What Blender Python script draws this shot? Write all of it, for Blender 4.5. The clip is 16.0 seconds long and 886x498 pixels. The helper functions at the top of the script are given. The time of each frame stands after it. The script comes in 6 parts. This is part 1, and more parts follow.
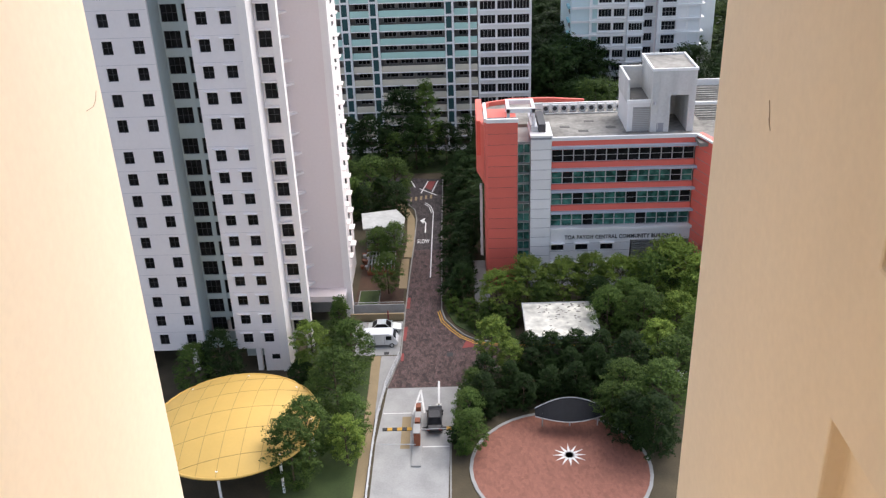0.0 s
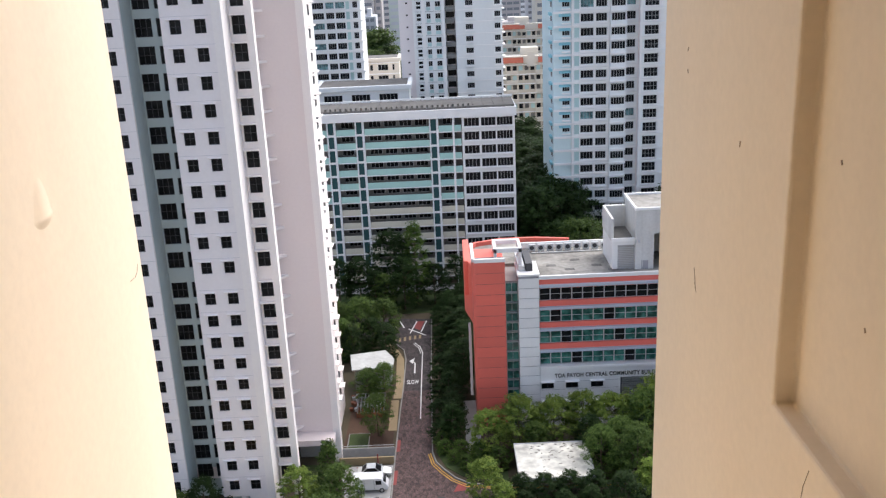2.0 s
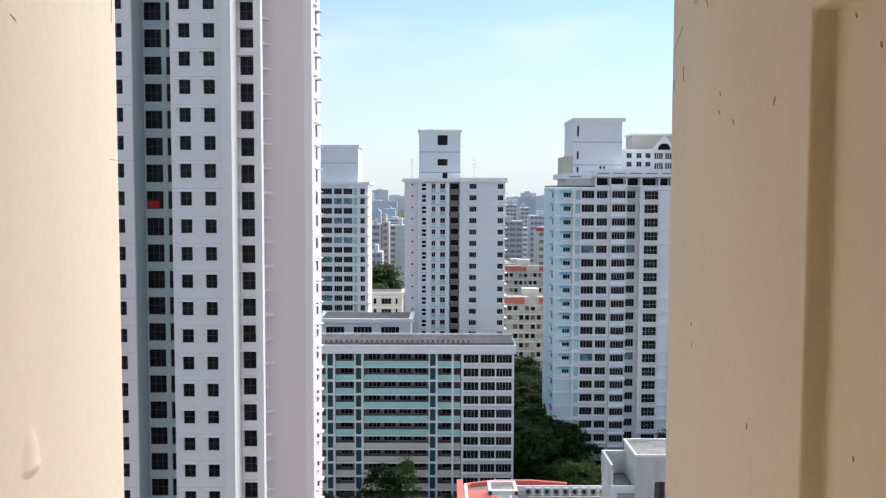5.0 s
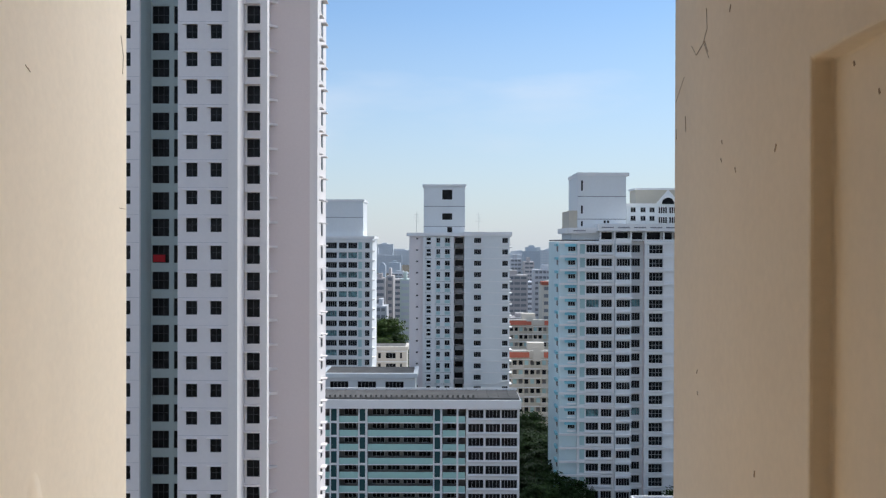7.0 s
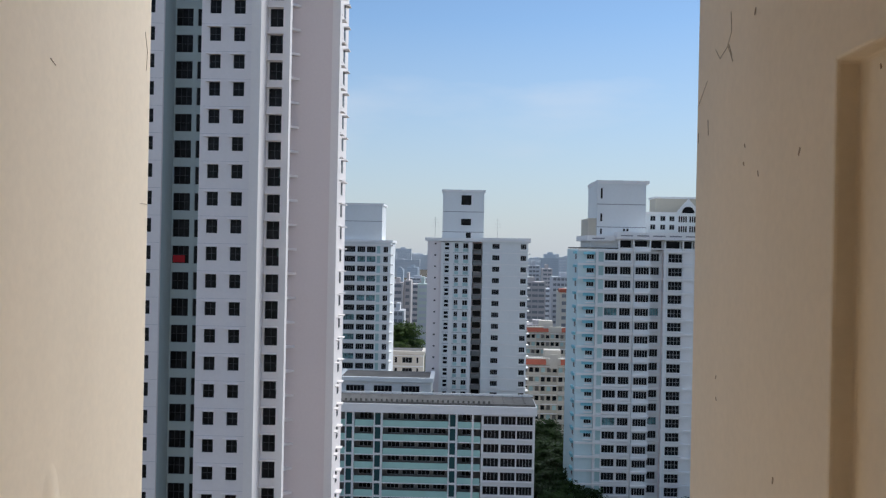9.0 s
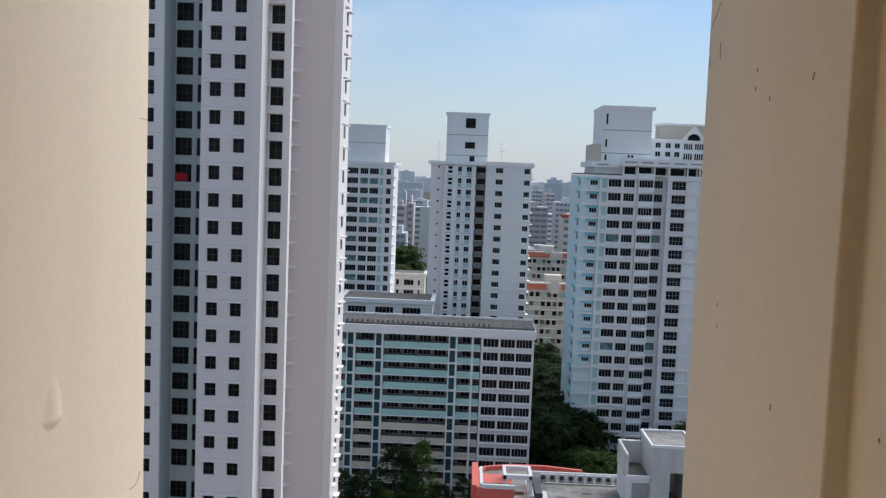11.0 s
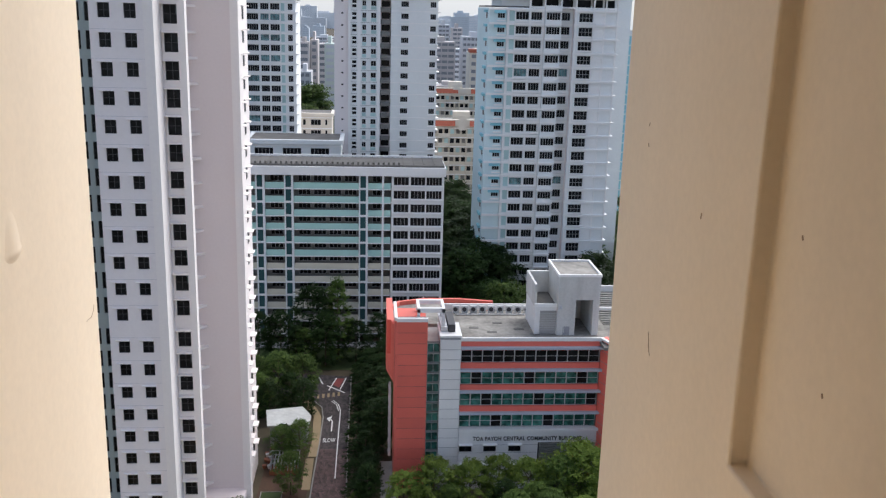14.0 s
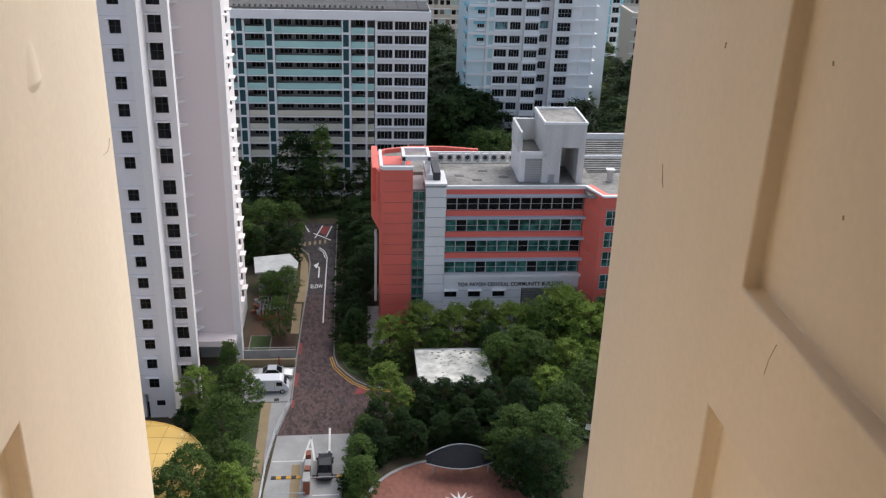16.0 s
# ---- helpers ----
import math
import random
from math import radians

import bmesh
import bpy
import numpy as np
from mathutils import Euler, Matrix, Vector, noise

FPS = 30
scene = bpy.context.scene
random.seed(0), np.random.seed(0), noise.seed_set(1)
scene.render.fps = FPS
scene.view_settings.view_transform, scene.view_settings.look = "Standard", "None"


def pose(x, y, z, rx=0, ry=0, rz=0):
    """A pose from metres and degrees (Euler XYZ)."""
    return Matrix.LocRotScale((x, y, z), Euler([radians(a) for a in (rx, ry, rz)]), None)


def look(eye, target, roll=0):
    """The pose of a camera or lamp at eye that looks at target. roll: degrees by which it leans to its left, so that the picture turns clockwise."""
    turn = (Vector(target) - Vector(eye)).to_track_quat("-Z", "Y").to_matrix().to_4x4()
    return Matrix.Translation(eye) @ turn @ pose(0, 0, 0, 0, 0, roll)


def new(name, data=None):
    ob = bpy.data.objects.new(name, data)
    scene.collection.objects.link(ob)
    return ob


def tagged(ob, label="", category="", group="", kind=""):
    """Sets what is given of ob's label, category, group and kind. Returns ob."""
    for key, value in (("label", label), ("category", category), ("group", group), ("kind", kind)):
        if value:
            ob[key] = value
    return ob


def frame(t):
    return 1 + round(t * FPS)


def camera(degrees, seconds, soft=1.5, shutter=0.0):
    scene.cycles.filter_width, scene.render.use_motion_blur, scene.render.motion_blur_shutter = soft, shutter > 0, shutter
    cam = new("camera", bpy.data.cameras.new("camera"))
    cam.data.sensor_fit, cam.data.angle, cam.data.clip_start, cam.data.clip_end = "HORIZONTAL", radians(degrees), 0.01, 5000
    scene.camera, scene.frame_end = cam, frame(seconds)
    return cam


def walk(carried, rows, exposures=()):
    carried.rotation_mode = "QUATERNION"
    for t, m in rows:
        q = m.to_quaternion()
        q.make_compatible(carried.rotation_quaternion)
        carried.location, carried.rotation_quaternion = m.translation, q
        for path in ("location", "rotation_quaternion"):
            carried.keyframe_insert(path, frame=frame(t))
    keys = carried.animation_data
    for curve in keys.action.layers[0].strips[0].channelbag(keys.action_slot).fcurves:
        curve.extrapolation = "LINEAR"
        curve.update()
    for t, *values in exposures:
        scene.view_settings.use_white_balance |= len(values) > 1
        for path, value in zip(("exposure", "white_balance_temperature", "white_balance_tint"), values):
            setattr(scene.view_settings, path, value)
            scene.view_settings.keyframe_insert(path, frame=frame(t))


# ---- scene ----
cam = camera(51.03, 16.0, soft=1.3)
PATH = [
    (0.0, look((-0.003, 0.270, 63.311), (-0.045, 2.056, 62.413), -2.11)),
    (0.5, look((0.029, 0.283, 63.295), (-0.006, 2.094, 62.447), -1.61)),
    (1.0, look((-0.001, 0.107, 63.398), (-0.034, 1.919, 62.551), -3.46)),
    (1.5, pose(0.008, -0.047, 63.452, 67.40, 3.21, -0.29)),
    (2.0, pose(0.008, -0.015, 63.464, 71.86, 2.47, -0.59)),
    (2.5, pose(0.004, -0.004, 63.477, 75.15, 1.81, -0.70)),
    (3.0, pose(0.003, -0.000, 63.487, 77.72, 1.51, -0.42)),
    (3.5, pose(-0.002, -0.006, 63.501, 80.72, 0.12, -0.07)),
    (4.0, pose(0.000, 0.005, 63.506, 83.22, 0.20, -0.07)),
    (4.5, pose(-0.001, 0.000, 63.509, 84.42, -0.10, -0.15)),
    (5.0, pose(0.001, 0.001, 63.514, 86.31, -0.17, -0.13)),
    (7.5, pose(-0.001, -0.019, 63.500, 91.73, -0.16, 0.43)),
    (8.0, pose(-0.002, -0.029, 63.506, 93.89, -0.25, 0.86)),
    (8.5, pose(-0.001, -0.018, 63.497, 91.59, -0.74, 1.10)),
    (9.0, pose(-0.001, -0.006, 63.491, 89.96, -1.16, 1.29)),
    (11.5, pose(-0.002, 0.010, 63.485, 82.80, -2.67, 1.15)),
    (12.0, pose(-0.001, 0.007, 63.480, 79.71, -2.93, 0.31)),
    (12.5, pose(-0.005, -0.026, 63.486, 77.50, -3.24, 1.45)),
    (13.0, pose(-0.030, -0.056, 63.481, 77.35, -4.20, -2.03)),
    (13.5, pose(-0.058, -0.061, 63.482, 77.08, -3.70, -4.28)),
    (14.0, pose(-0.076, -0.056, 63.470, 75.47, -1.51, -4.26)),
    (14.5, pose(-0.109, -0.055, 63.459, 72.50, 1.74, -5.44)),
    (15.0, pose(-0.135, -0.070, 63.456, 70.01, -0.89, -5.16)),
    (15.5, pose(-0.144, -0.076, 63.450, 68.14, -1.49, -5.23)),
    (16.0, pose(-0.146, -0.083, 63.445, 66.15, -1.78, -5.16)),
]
EXPOSURES = [(0.0, 0.88, 6850, 14), (0.5, 0.54, 6850, 14), (1.0, 0.78, 6850, 14), (1.6, 1.0, 6850, 14), (2.5, 0.93, 6750, 13), (3.5, 0.86, 6650, 12), (5.0, 0.65, 6500, 10),
             (7.3, 0.22, 6300, 9), (8.2, 0.19, 6250, 9), (9.2, 0.04, 6250, 9), (11.5, 0.20, 6450, 10), (12.5, 0.48, 6600, 12), (13.5, 0.54, 6600, 12), (15.0, 0.48, 6650, 12), (16.0, 0.44, 6650, 12)]
walk(cam, PATH, EXPOSURES)

# ---- sky and sun ----
SUN_AZ, SUN_EL = radians(44), radians(42)      # to the right of straight ahead, above the horizon
world = bpy.data.worlds.new("sky")
scene.world = world
world.use_nodes = True
wn, wl = world.node_tree.nodes, world.node_tree.links
wn.clear()
sky = wn.new("ShaderNodeTexSky")
sky.sky_type, sky.sun_disc = "NISHITA", False
sky.sun_elevation, sky.sun_rotation = SUN_EL, SUN_AZ
sky.air_density, sky.dust_density, sky.ozone_density = 1.0, 0.05, 3.5
coord = wn.new("ShaderNodeTexCoord")
mapping = wn.new("ShaderNodeMapping")
mapping.inputs["Scale"].default_value = (1.6, 1.6, 6.0)
puff = wn.new("ShaderNodeTexNoise")
puff.inputs["Scale"].default_value, puff.inputs["Detail"].default_value = 1.7, 7
ramp = wn.new("ShaderNodeValToRGB")
ramp.color_ramp.elements[0].position, ramp.color_ramp.elements[1].position = 0.50, 0.78
ramp.color_ramp.elements[0].color, ramp.color_ramp.elements[1].color = (0, 0, 0, 1), (0.6, 0.6, 0.6, 1)
mix = wn.new("ShaderNodeMixRGB")
mix.inputs[2].default_value = (7.6, 7.7, 8.2, 1)
background = wn.new("ShaderNodeBackground")
background.inputs["Strength"].default_value = 0.108
out = wn.new("ShaderNodeOutputWorld")
wl.new(coord.outputs["Generated"], mapping.inputs["Vector"])
wl.new(mapping.outputs[0], puff.inputs["Vector"])
wl.new(puff.outputs["Fac"], ramp.inputs[0])
wl.new(sky.outputs[0], mix.inputs[1])
# unseen cloud added overhead as fill light; the low sky ahead stays clear
height = wn.new("ShaderNodeSeparateXYZ")
wl.new(coord.outputs["Generated"], height.inputs[0])
overhead = wn.new("ShaderNodeMapRange")
overhead.inputs["From Min"].default_value, overhead.inputs["From Max"].default_value = 0.34, 0.75
overhead.inputs["To Min"].default_value, overhead.inputs["To Max"].default_value = 0.0, 0.24
wl.new(height.outputs["Z"], overhead.inputs[0])
cover = wn.new("ShaderNodeMath")
cover.operation, cover.use_clamp = "ADD", True
wl.new(ramp.outputs[0], cover.inputs[0])
wl.new(overhead.outputs[0], cover.inputs[1])
wl.new(cover.outputs[0], mix.inputs[0])
# thin haze that pales the sky towards the horizon
low_sky = wn.new("ShaderNodeMapRange")
low_sky.inputs["From Min"].default_value, low_sky.inputs["From Max"].default_value = -0.02, 0.24
low_sky.inputs["To Min"].default_value, low_sky.inputs["To Max"].default_value = 0.92, 0.0
wl.new(height.outputs["Z"], low_sky.inputs[0])
hazed = wn.new("ShaderNodeMixRGB")
hazed.inputs[2].default_value = (4.2, 4.65, 5.3, 1)
wl.new(low_sky.outputs[0], hazed.inputs[0])
wl.new(mix.outputs[0], hazed.inputs[1])
wl.new(hazed.outputs[0], background.inputs["Color"])
wl.new(background.outputs[0], out.inputs[0])
sun_data = bpy.data.lights.new("sun", "SUN")
sun_data.energy, sun_data.angle, sun_data.color = 3.15, radians(70), (1.0, 0.975, 0.94)
sun = new("sun", sun_data)
sun_from = Vector((math.sin(SUN_AZ) * math.cos(SUN_EL), math.cos(SUN_AZ) * math.cos(SUN_EL), math.sin(SUN_EL)))
sun.matrix_world = look(sun_from * 300, (0, 0, 0))

# ---- materials ----


def paint(name, colour, rough=0.75, vary=0.10, grain=6.0, stain=0.35, bump=0.15, metal=0.0, streak=1.0, per_object=0.0, coat=0.0):
    """A painted or rough surface: fine grain, broad stains (stretched upright by streak) and a little relief."""
    m = bpy.data.materials.new(name)
    m.use_nodes = True
    n, l = m.node_tree.nodes, m.node_tree.links
    bsdf = n["Principled BSDF"]
    bsdf.inputs["Roughness"].default_value, bsdf.inputs["Metallic"].default_value = rough, metal
    bsdf.inputs["Coat Weight"].default_value = coat
    tc = n.new("ShaderNodeTexCoord")
    mp = n.new("ShaderNodeMapping")
    mp.inputs["Scale"].default_value = (1, 1, 1 / streak)
    l.new(tc.outputs["Object"], mp.inputs["Vector"])
    fine, broad = n.new("ShaderNodeTexNoise"), n.new("ShaderNodeTexNoise")
    fine.inputs["Scale"].default_value, fine.inputs["Detail"].default_value = grain, 5
    broad.inputs["Scale"].default_value, broad.inputs["Detail"].default_value = stain, 4
    l.new(tc.outputs["Object"], fine.inputs["Vector"])
    l.new(mp.outputs[0], broad.inputs["Vector"])
    add = n.new("ShaderNodeMath")
    add.operation = "MULTIPLY_ADD"
    add.inputs[1].default_value = 0.5
    l.new(fine.outputs["Fac"], add.inputs[0])
    l.new(broad.outputs["Fac"], add.inputs[2])
    rng = n.new("ShaderNodeMapRange")
    rng.inputs["From Min"].default_value, rng.inputs["From Max"].default_value = 0.45, 1.05
    rng.inputs["To Min"].default_value, rng.inputs["To Max"].default_value = 1 - vary, 1 + vary
    l.new(add.outputs[0], rng.inputs[0])
    value = rng.outputs[0]
    if per_object:
        info = n.new("ShaderNodeObjectInfo")
        r2 = n.new("ShaderNodeMapRange")
        r2.inputs["To Min"].default_value, r2.inputs["To Max"].default_value = 1 - per_object, 1 + per_object
        l.new(info.outputs["Random"], r2.inputs[0])
        mul = n.new("ShaderNodeMath")
        mul.operation = "MULTIPLY"
        l.new(value, mul.inputs[0])
        l.new(r2.outputs[0], mul.inputs[1])
        value = mul.outputs[0]
    scale = n.new("ShaderNodeVectorMath")
    scale.operation = "SCALE"
    scale.inputs[0].default_value = colour
    l.new(value, scale.inputs["Scale"])
    l.new(scale.outputs[0], bsdf.inputs["Base Color"])
    if bump:
        b = n.new("ShaderNodeBump")
        b.inputs["Strength"].default_value, b.inputs["Distance"].default_value = bump, 0.02
        l.new(fine.outputs["Fac"], b.inputs["Height"])
        l.new(b.outputs[0], bsdf.inputs["Normal"])
    return m


def glassy(name, colour, rough=0.08, vary=0.5, spec=0.4):
    """Dark window glass with a dim room behind it: glossy, and each pane a little different."""
    m = bpy.data.materials.new(name)
    m.use_nodes = True
    n, l = m.node_tree.nodes, m.node_tree.links
    bsdf = n["Principled BSDF"]
    bsdf.inputs["Roughness"].default_value = rough
    bsdf.inputs["Specular IOR Level"].default_value = spec
    info, tc, spots = n.new("ShaderNodeObjectInfo"), n.new("ShaderNodeTexCoord"), n.new("ShaderNodeTexNoise")
    spots.inputs["Scale"].default_value = 0.9
    shift = n.new("ShaderNodeVectorMath")
    shift.operation = "ADD"
    far = n.new("ShaderNodeVectorMath")
    far.operation = "SCALE"
    far.inputs[0].default_value = (37, 11, 53)
    l.new(info.outputs["Random"], far.inputs["Scale"])
    l.new(tc.outputs["Object"], shift.inputs[0])
    l.new(far.outputs[0], shift.inputs[1])
    l.new(shift.outputs[0], spots.inputs["Vector"])
    rng = n.new("ShaderNodeMapRange")
    rng.inputs["From Min"].default_value, rng.inputs["From Max"].default_value = 0.4, 0.75
    rng.inputs["To Min"].default_value, rng.inputs["To Max"].default_value = 1 - vary, 1 + 2.5 * vary
    l.new(spots.outputs["Fac"], rng.inputs[0])
    scale = n.new("ShaderNodeVectorMath")
    scale.operation = "SCALE"
    scale.inputs[0].default_value = colour
    l.new(rng.outputs[0], scale.inputs["Scale"])
    l.new(scale.outputs[0], bsdf.inputs["Base Color"])
    return m


def leafy(name, dark, light):
    """Leaves: each one its own green, some light through them."""
    m = bpy.data.materials.new(name)
    m.use_nodes = True
    n, l = m.node_tree.nodes, m.node_tree.links
    bsdf = n["Principled BSDF"]
    bsdf.inputs["Roughness"].default_value = 0.6
    bsdf.inputs["Specular IOR Level"].default_value = 0.15
    geo, info = n.new("ShaderNodeNewGeometry"), n.new("ShaderNodeObjectInfo")
    mixer = n.new("ShaderNodeMixRGB")
    mixer.inputs[1].default_value, mixer.inputs[2].default_value = (*dark, 1), (*light, 1)
    l.new(geo.outputs["Random Per Island"], mixer.inputs[0])
    tone = n.new("ShaderNodeHueSaturation")
    r = n.new("ShaderNodeMapRange")
    r.inputs["To Min"].default_value, r.inputs["To Max"].default_value = 0.75, 1.25
    l.new(info.outputs["Random"], r.inputs[0])
    l.new(r.outputs[0], tone.inputs["Value"])
    l.new(mixer.outputs[0], tone.inputs["Color"])
    l.new(tone.outputs[0], bsdf.inputs["Base Color"])
    back = n.new("ShaderNodeBsdfTranslucent")
    l.new(tone.outputs[0], back.inputs["Color"])
    both = n.new("ShaderNodeMixShader")
    both.inputs[0].default_value = 0.3
    l.new(bsdf.outputs[0], both.inputs[1])
    l.new(back.outputs[0], both.inputs[2])
    l.new(both.outputs[0], n["Material Output"].inputs["Surface"])
    return m


def setts(name, a, b, joint, scale, uneven=1.0):
    """Small paving setts in mixed reds and browns with dark joints."""
    m = bpy.data.materials.new(name)
    m.use_nodes = True
    n, l = m.node_tree.nodes, m.node_tree.links
    bsdf = n["Principled BSDF"]
    bsdf.inputs["Roughness"].default_value = 0.85
    tc, bricks, blot = n.new("ShaderNodeTexCoord"), n.new("ShaderNodeTexBrick"), n.new("ShaderNodeTexNoise")
    bricks.inputs["Scale"].default_value = scale
    bricks.inputs["Color1"].default_value, bricks.inputs["Color2"].default_value = (*a, 1), (*b, 1)
    bricks.inputs["Mortar"].default_value = (*joint, 1)
    bricks.inputs["Mortar Size"].default_value = 0.04
    bricks.inputs["Bias"].default_value = -0.1
    wave = n.new("ShaderNodeTexVoronoi")
    wave.inputs["Scale"].default_value = 3.4
    stretch = n.new("ShaderNodeMapping")
    stretch.inputs["Scale"].default_value = (1.0, 0.55, 1)
    stretch.inputs["Rotation"].default_value = (0, 0, 0.5)
    l.new(tc.outputs["Object"], stretch.inputs["Vector"])
    l.new(stretch.outputs[0], wave.inputs["Vector"])
    blot.inputs["Scale"].default_value, blot.inputs["Detail"].default_value = 0.5, 5
    l.new(tc.outputs["Object"], bricks.inputs["Vector"])
    l.new(tc.outputs["Object"], blot.inputs["Vector"])
    sep = n.new("ShaderNodeSeparateColor")
    l.new(wave.outputs["Color"], sep.inputs[0])
    add = n.new("ShaderNodeMath")
    add.operation = "ADD"
    l.new(sep.outputs[0], add.inputs[0])
    l.new(blot.outputs["Fac"], add.inputs[1])
    rng = n.new("ShaderNodeMapRange")
    rng.inputs["From Min"].default_value, rng.inputs["From Max"].default_value = 0.3, 1.4
    rng.inputs["To Min"].default_value, rng.inputs["To Max"].default_value = 1 - 0.55 * uneven, 1 + 0.75 * uneven
    l.new(add.outputs[0], rng.inputs[0])
    scale_ = n.new("ShaderNodeVectorMath")
    scale_.operation = "SCALE"
    l.new(bricks.outputs["Color"], scale_.inputs[0])
    l.new(rng.outputs[0], scale_.inputs["Scale"])
    l.new(scale_.outputs[0], bsdf.inputs["Base Color"])
    return m


CREAM = paint("cream_wall_paint", (0.835, 0.71, 0.55), 0.7, 0.07, 60, 2.6, 0.02, streak=6)
TOWER_WHITE = paint("white_render", (0.88, 0.82, 0.79), 0.8, 0.05, 3, 0.15, 0.05, streak=6)
TOWER_GREY = paint("lavender_grey_render", (0.85, 0.79, 0.78), 0.8, 0.05, 3, 0.15, 0.05, streak=6)
TOWER_PINK = paint("pale_pink_render", (0.80, 0.71, 0.69), 0.8, 0.04, 3, 0.1, 0.05, streak=6)
TOWER_TEAL = paint("teal_grey_render", (0.46, 0.53, 0.53), 0.8, 0.06, 3, 0.15, 0.05, streak=6)
TOWER_JOINT = paint("shallow_grey_joint", (0.56, 0.54, 0.55), 0.9, 0.1)
JOINT = paint("dark_joint", (0.30, 0.30, 0.32), 0.9, 0.1)
PALE_BLUE = paint("pale_blue_render", (0.80, 0.825, 0.825), 0.8, 0.05, 2, 0.12, 0.05, streak=5)
WHITE_TRIM = paint("white_trim", (0.86, 0.86, 0.85), 0.75, 0.05, 3, 0.2)
PALE_AQUA = paint("pale_aqua_render", (0.66, 0.80, 0.82), 0.8, 0.05, 2, 0.12, 0.05, streak=5)
TEAL_PANEL = paint("pale_teal_panel", (0.42, 0.60, 0.60), 0.75, 0.08, 3, 0.2, per_object=0.12)
AQUA = paint("aqua_paint", (0.28, 0.60, 0.68), 0.7, 0.08, 3, 0.2)
SLAB_GREEN = paint("sea_green_parapet", (0.42, 0.68, 0.63), 0.75, 0.08, 3, 0.2, streak=3)
SLAB_BEIGE = paint("beige_parapet", (0.66, 0.63, 0.52), 0.75, 0.08, 3, 0.2, streak=3)
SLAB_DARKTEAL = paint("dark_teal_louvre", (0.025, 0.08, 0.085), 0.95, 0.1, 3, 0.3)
ROOF_GREY = paint("weathered_roof", (0.14, 0.135, 0.125), 0.9, 0.3, 2.5, 0.35, 0.4)
ROOF_PALE = paint("pale_stained_roof", (0.27, 0.258, 0.232), 0.9, 0.6, 1.6, 0.22, 0.4)
CONCRETE = paint("concrete", (0.34, 0.34, 0.33), 0.9, 0.2, 5, 0.4, 0.3)
RED_CLAD = paint("coral_red_cladding", (0.74, 0.15, 0.11), 0.55, 0.07, 3, 0.3, 0.03, per_object=0.05)
GREY_CLAD = paint("light_grey_cladding", (0.78, 0.775, 0.765), 0.5, 0.06, 3, 0.3, 0.03, per_object=0.04)
BLUE_FIN = paint("blue_grey_sunshade", (0.42, 0.48, 0.56), 0.45, 0.06, 3, 0.3)
GLASS = glassy("dark_window_glass", (0.010, 0.010, 0.011), 0.3, spec=0.15)
GLASS_FAR = glassy("far_window_glass", (0.010, 0.011, 0.013), 0.3, spec=0.1)
GLASS_TEAL = glassy("teal_curtained_glass", (0.10, 0.20, 0.21), 0.3, spec=0.2)
FRAME_MID = paint("grey_window_frame", (0.34, 0.35, 0.36), 0.5, 0.06)
GLASS_GREEN = glassy("green_tinted_glass", (0.035, 0.12, 0.10), 0.15)
FRAME_DARK = paint("dark_window_frame", (0.035, 0.035, 0.04), 0.5, 0.1)
FRAME_PALE = paint("pale_window_frame", (0.50, 0.51, 0.52), 0.5, 0.06)
ASPHALT = paint("asphalt", (0.05, 0.05, 0.052), 0.9, 0.2, 12, 0.4, 0.4)
SETTS = setts("mixed_red_setts", (0.120, 0.064, 0.058), (0.050, 0.037, 0.036), (0.026, 0.022, 0.021), 3.6)
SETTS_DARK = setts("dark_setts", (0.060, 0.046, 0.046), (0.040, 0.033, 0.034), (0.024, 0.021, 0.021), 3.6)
PLAZA_RED = setts("terracotta_paving", (0.27, 0.105, 0.075), (0.24, 0.095, 0.065), (0.19, 0.08, 0.055), 2.4, 0.25)
LAWN = paint("lawn", (0.05, 0.078, 0.022), 0.95, 0.4, 8, 0.3, 0.5)
SOIL = paint("leaf_litter", (0.075, 0.06, 0.035), 0.95, 0.4, 6, 0.3, 0.5)
TANPATH = paint("tan_path", (0.31, 0.235, 0.135), 0.9, 0.15, 6, 0.4, 0.3)
KERB = paint("kerb_concrete", (0.27, 0.265, 0.245), 0.9, 0.2, 6, 0.6)
LINE = paint("white_road_paint", (0.72, 0.72, 0.70), 0.8, 0.12, 9, 0.8)
YELLOW_LINE = paint("yellow_road_paint", (0.55, 0.31, 0.05), 0.8, 0.12, 9, 0.8)
RED_PATCH = paint("red_road_paint", (0.25, 0.055, 0.05), 0.85, 0.2, 5, 0.7)
DOME = paint("yellow_panel", (0.70, 0.45, 0.12), 0.55, 0.05, 4, 0.4, 0.03)
BLACK = paint("black_paint", (0.02, 0.02, 0.022), 0.6, 0.2)
CAR_BLACK = paint("black_car_paint", (0.006, 0.007, 0.010), 0.45, 0.05, 2, 1, 0)
CAR_WHITE = paint("white_car_paint", (0.75, 0.76, 0.77), 0.25, 0.03, 2, 1, 0, coat=0.6)
CAR_SILVER = paint("silver_car_paint", (0.50, 0.52, 0.50), 0.3, 0.03, 2, 1, 0, metal=0.3, coat=0.6)
TYRE = paint("tyre_rubber", (0.02, 0.02, 0.02), 0.9, 0.2)
STEEL = paint("galvanised_steel", (0.48, 0.49, 0.50), 0.4, 0.1, 5, 1, 0.05, metal=0.6)
ORANGE = paint("rust_orange_paint", (0.24, 0.075, 0.035), 0.7, 0.2, 4, 0.8)
RED_ROOF = paint("terracotta_roof", (0.45, 0.12, 0.07), 0.8, 0.15, 3, 0.3)
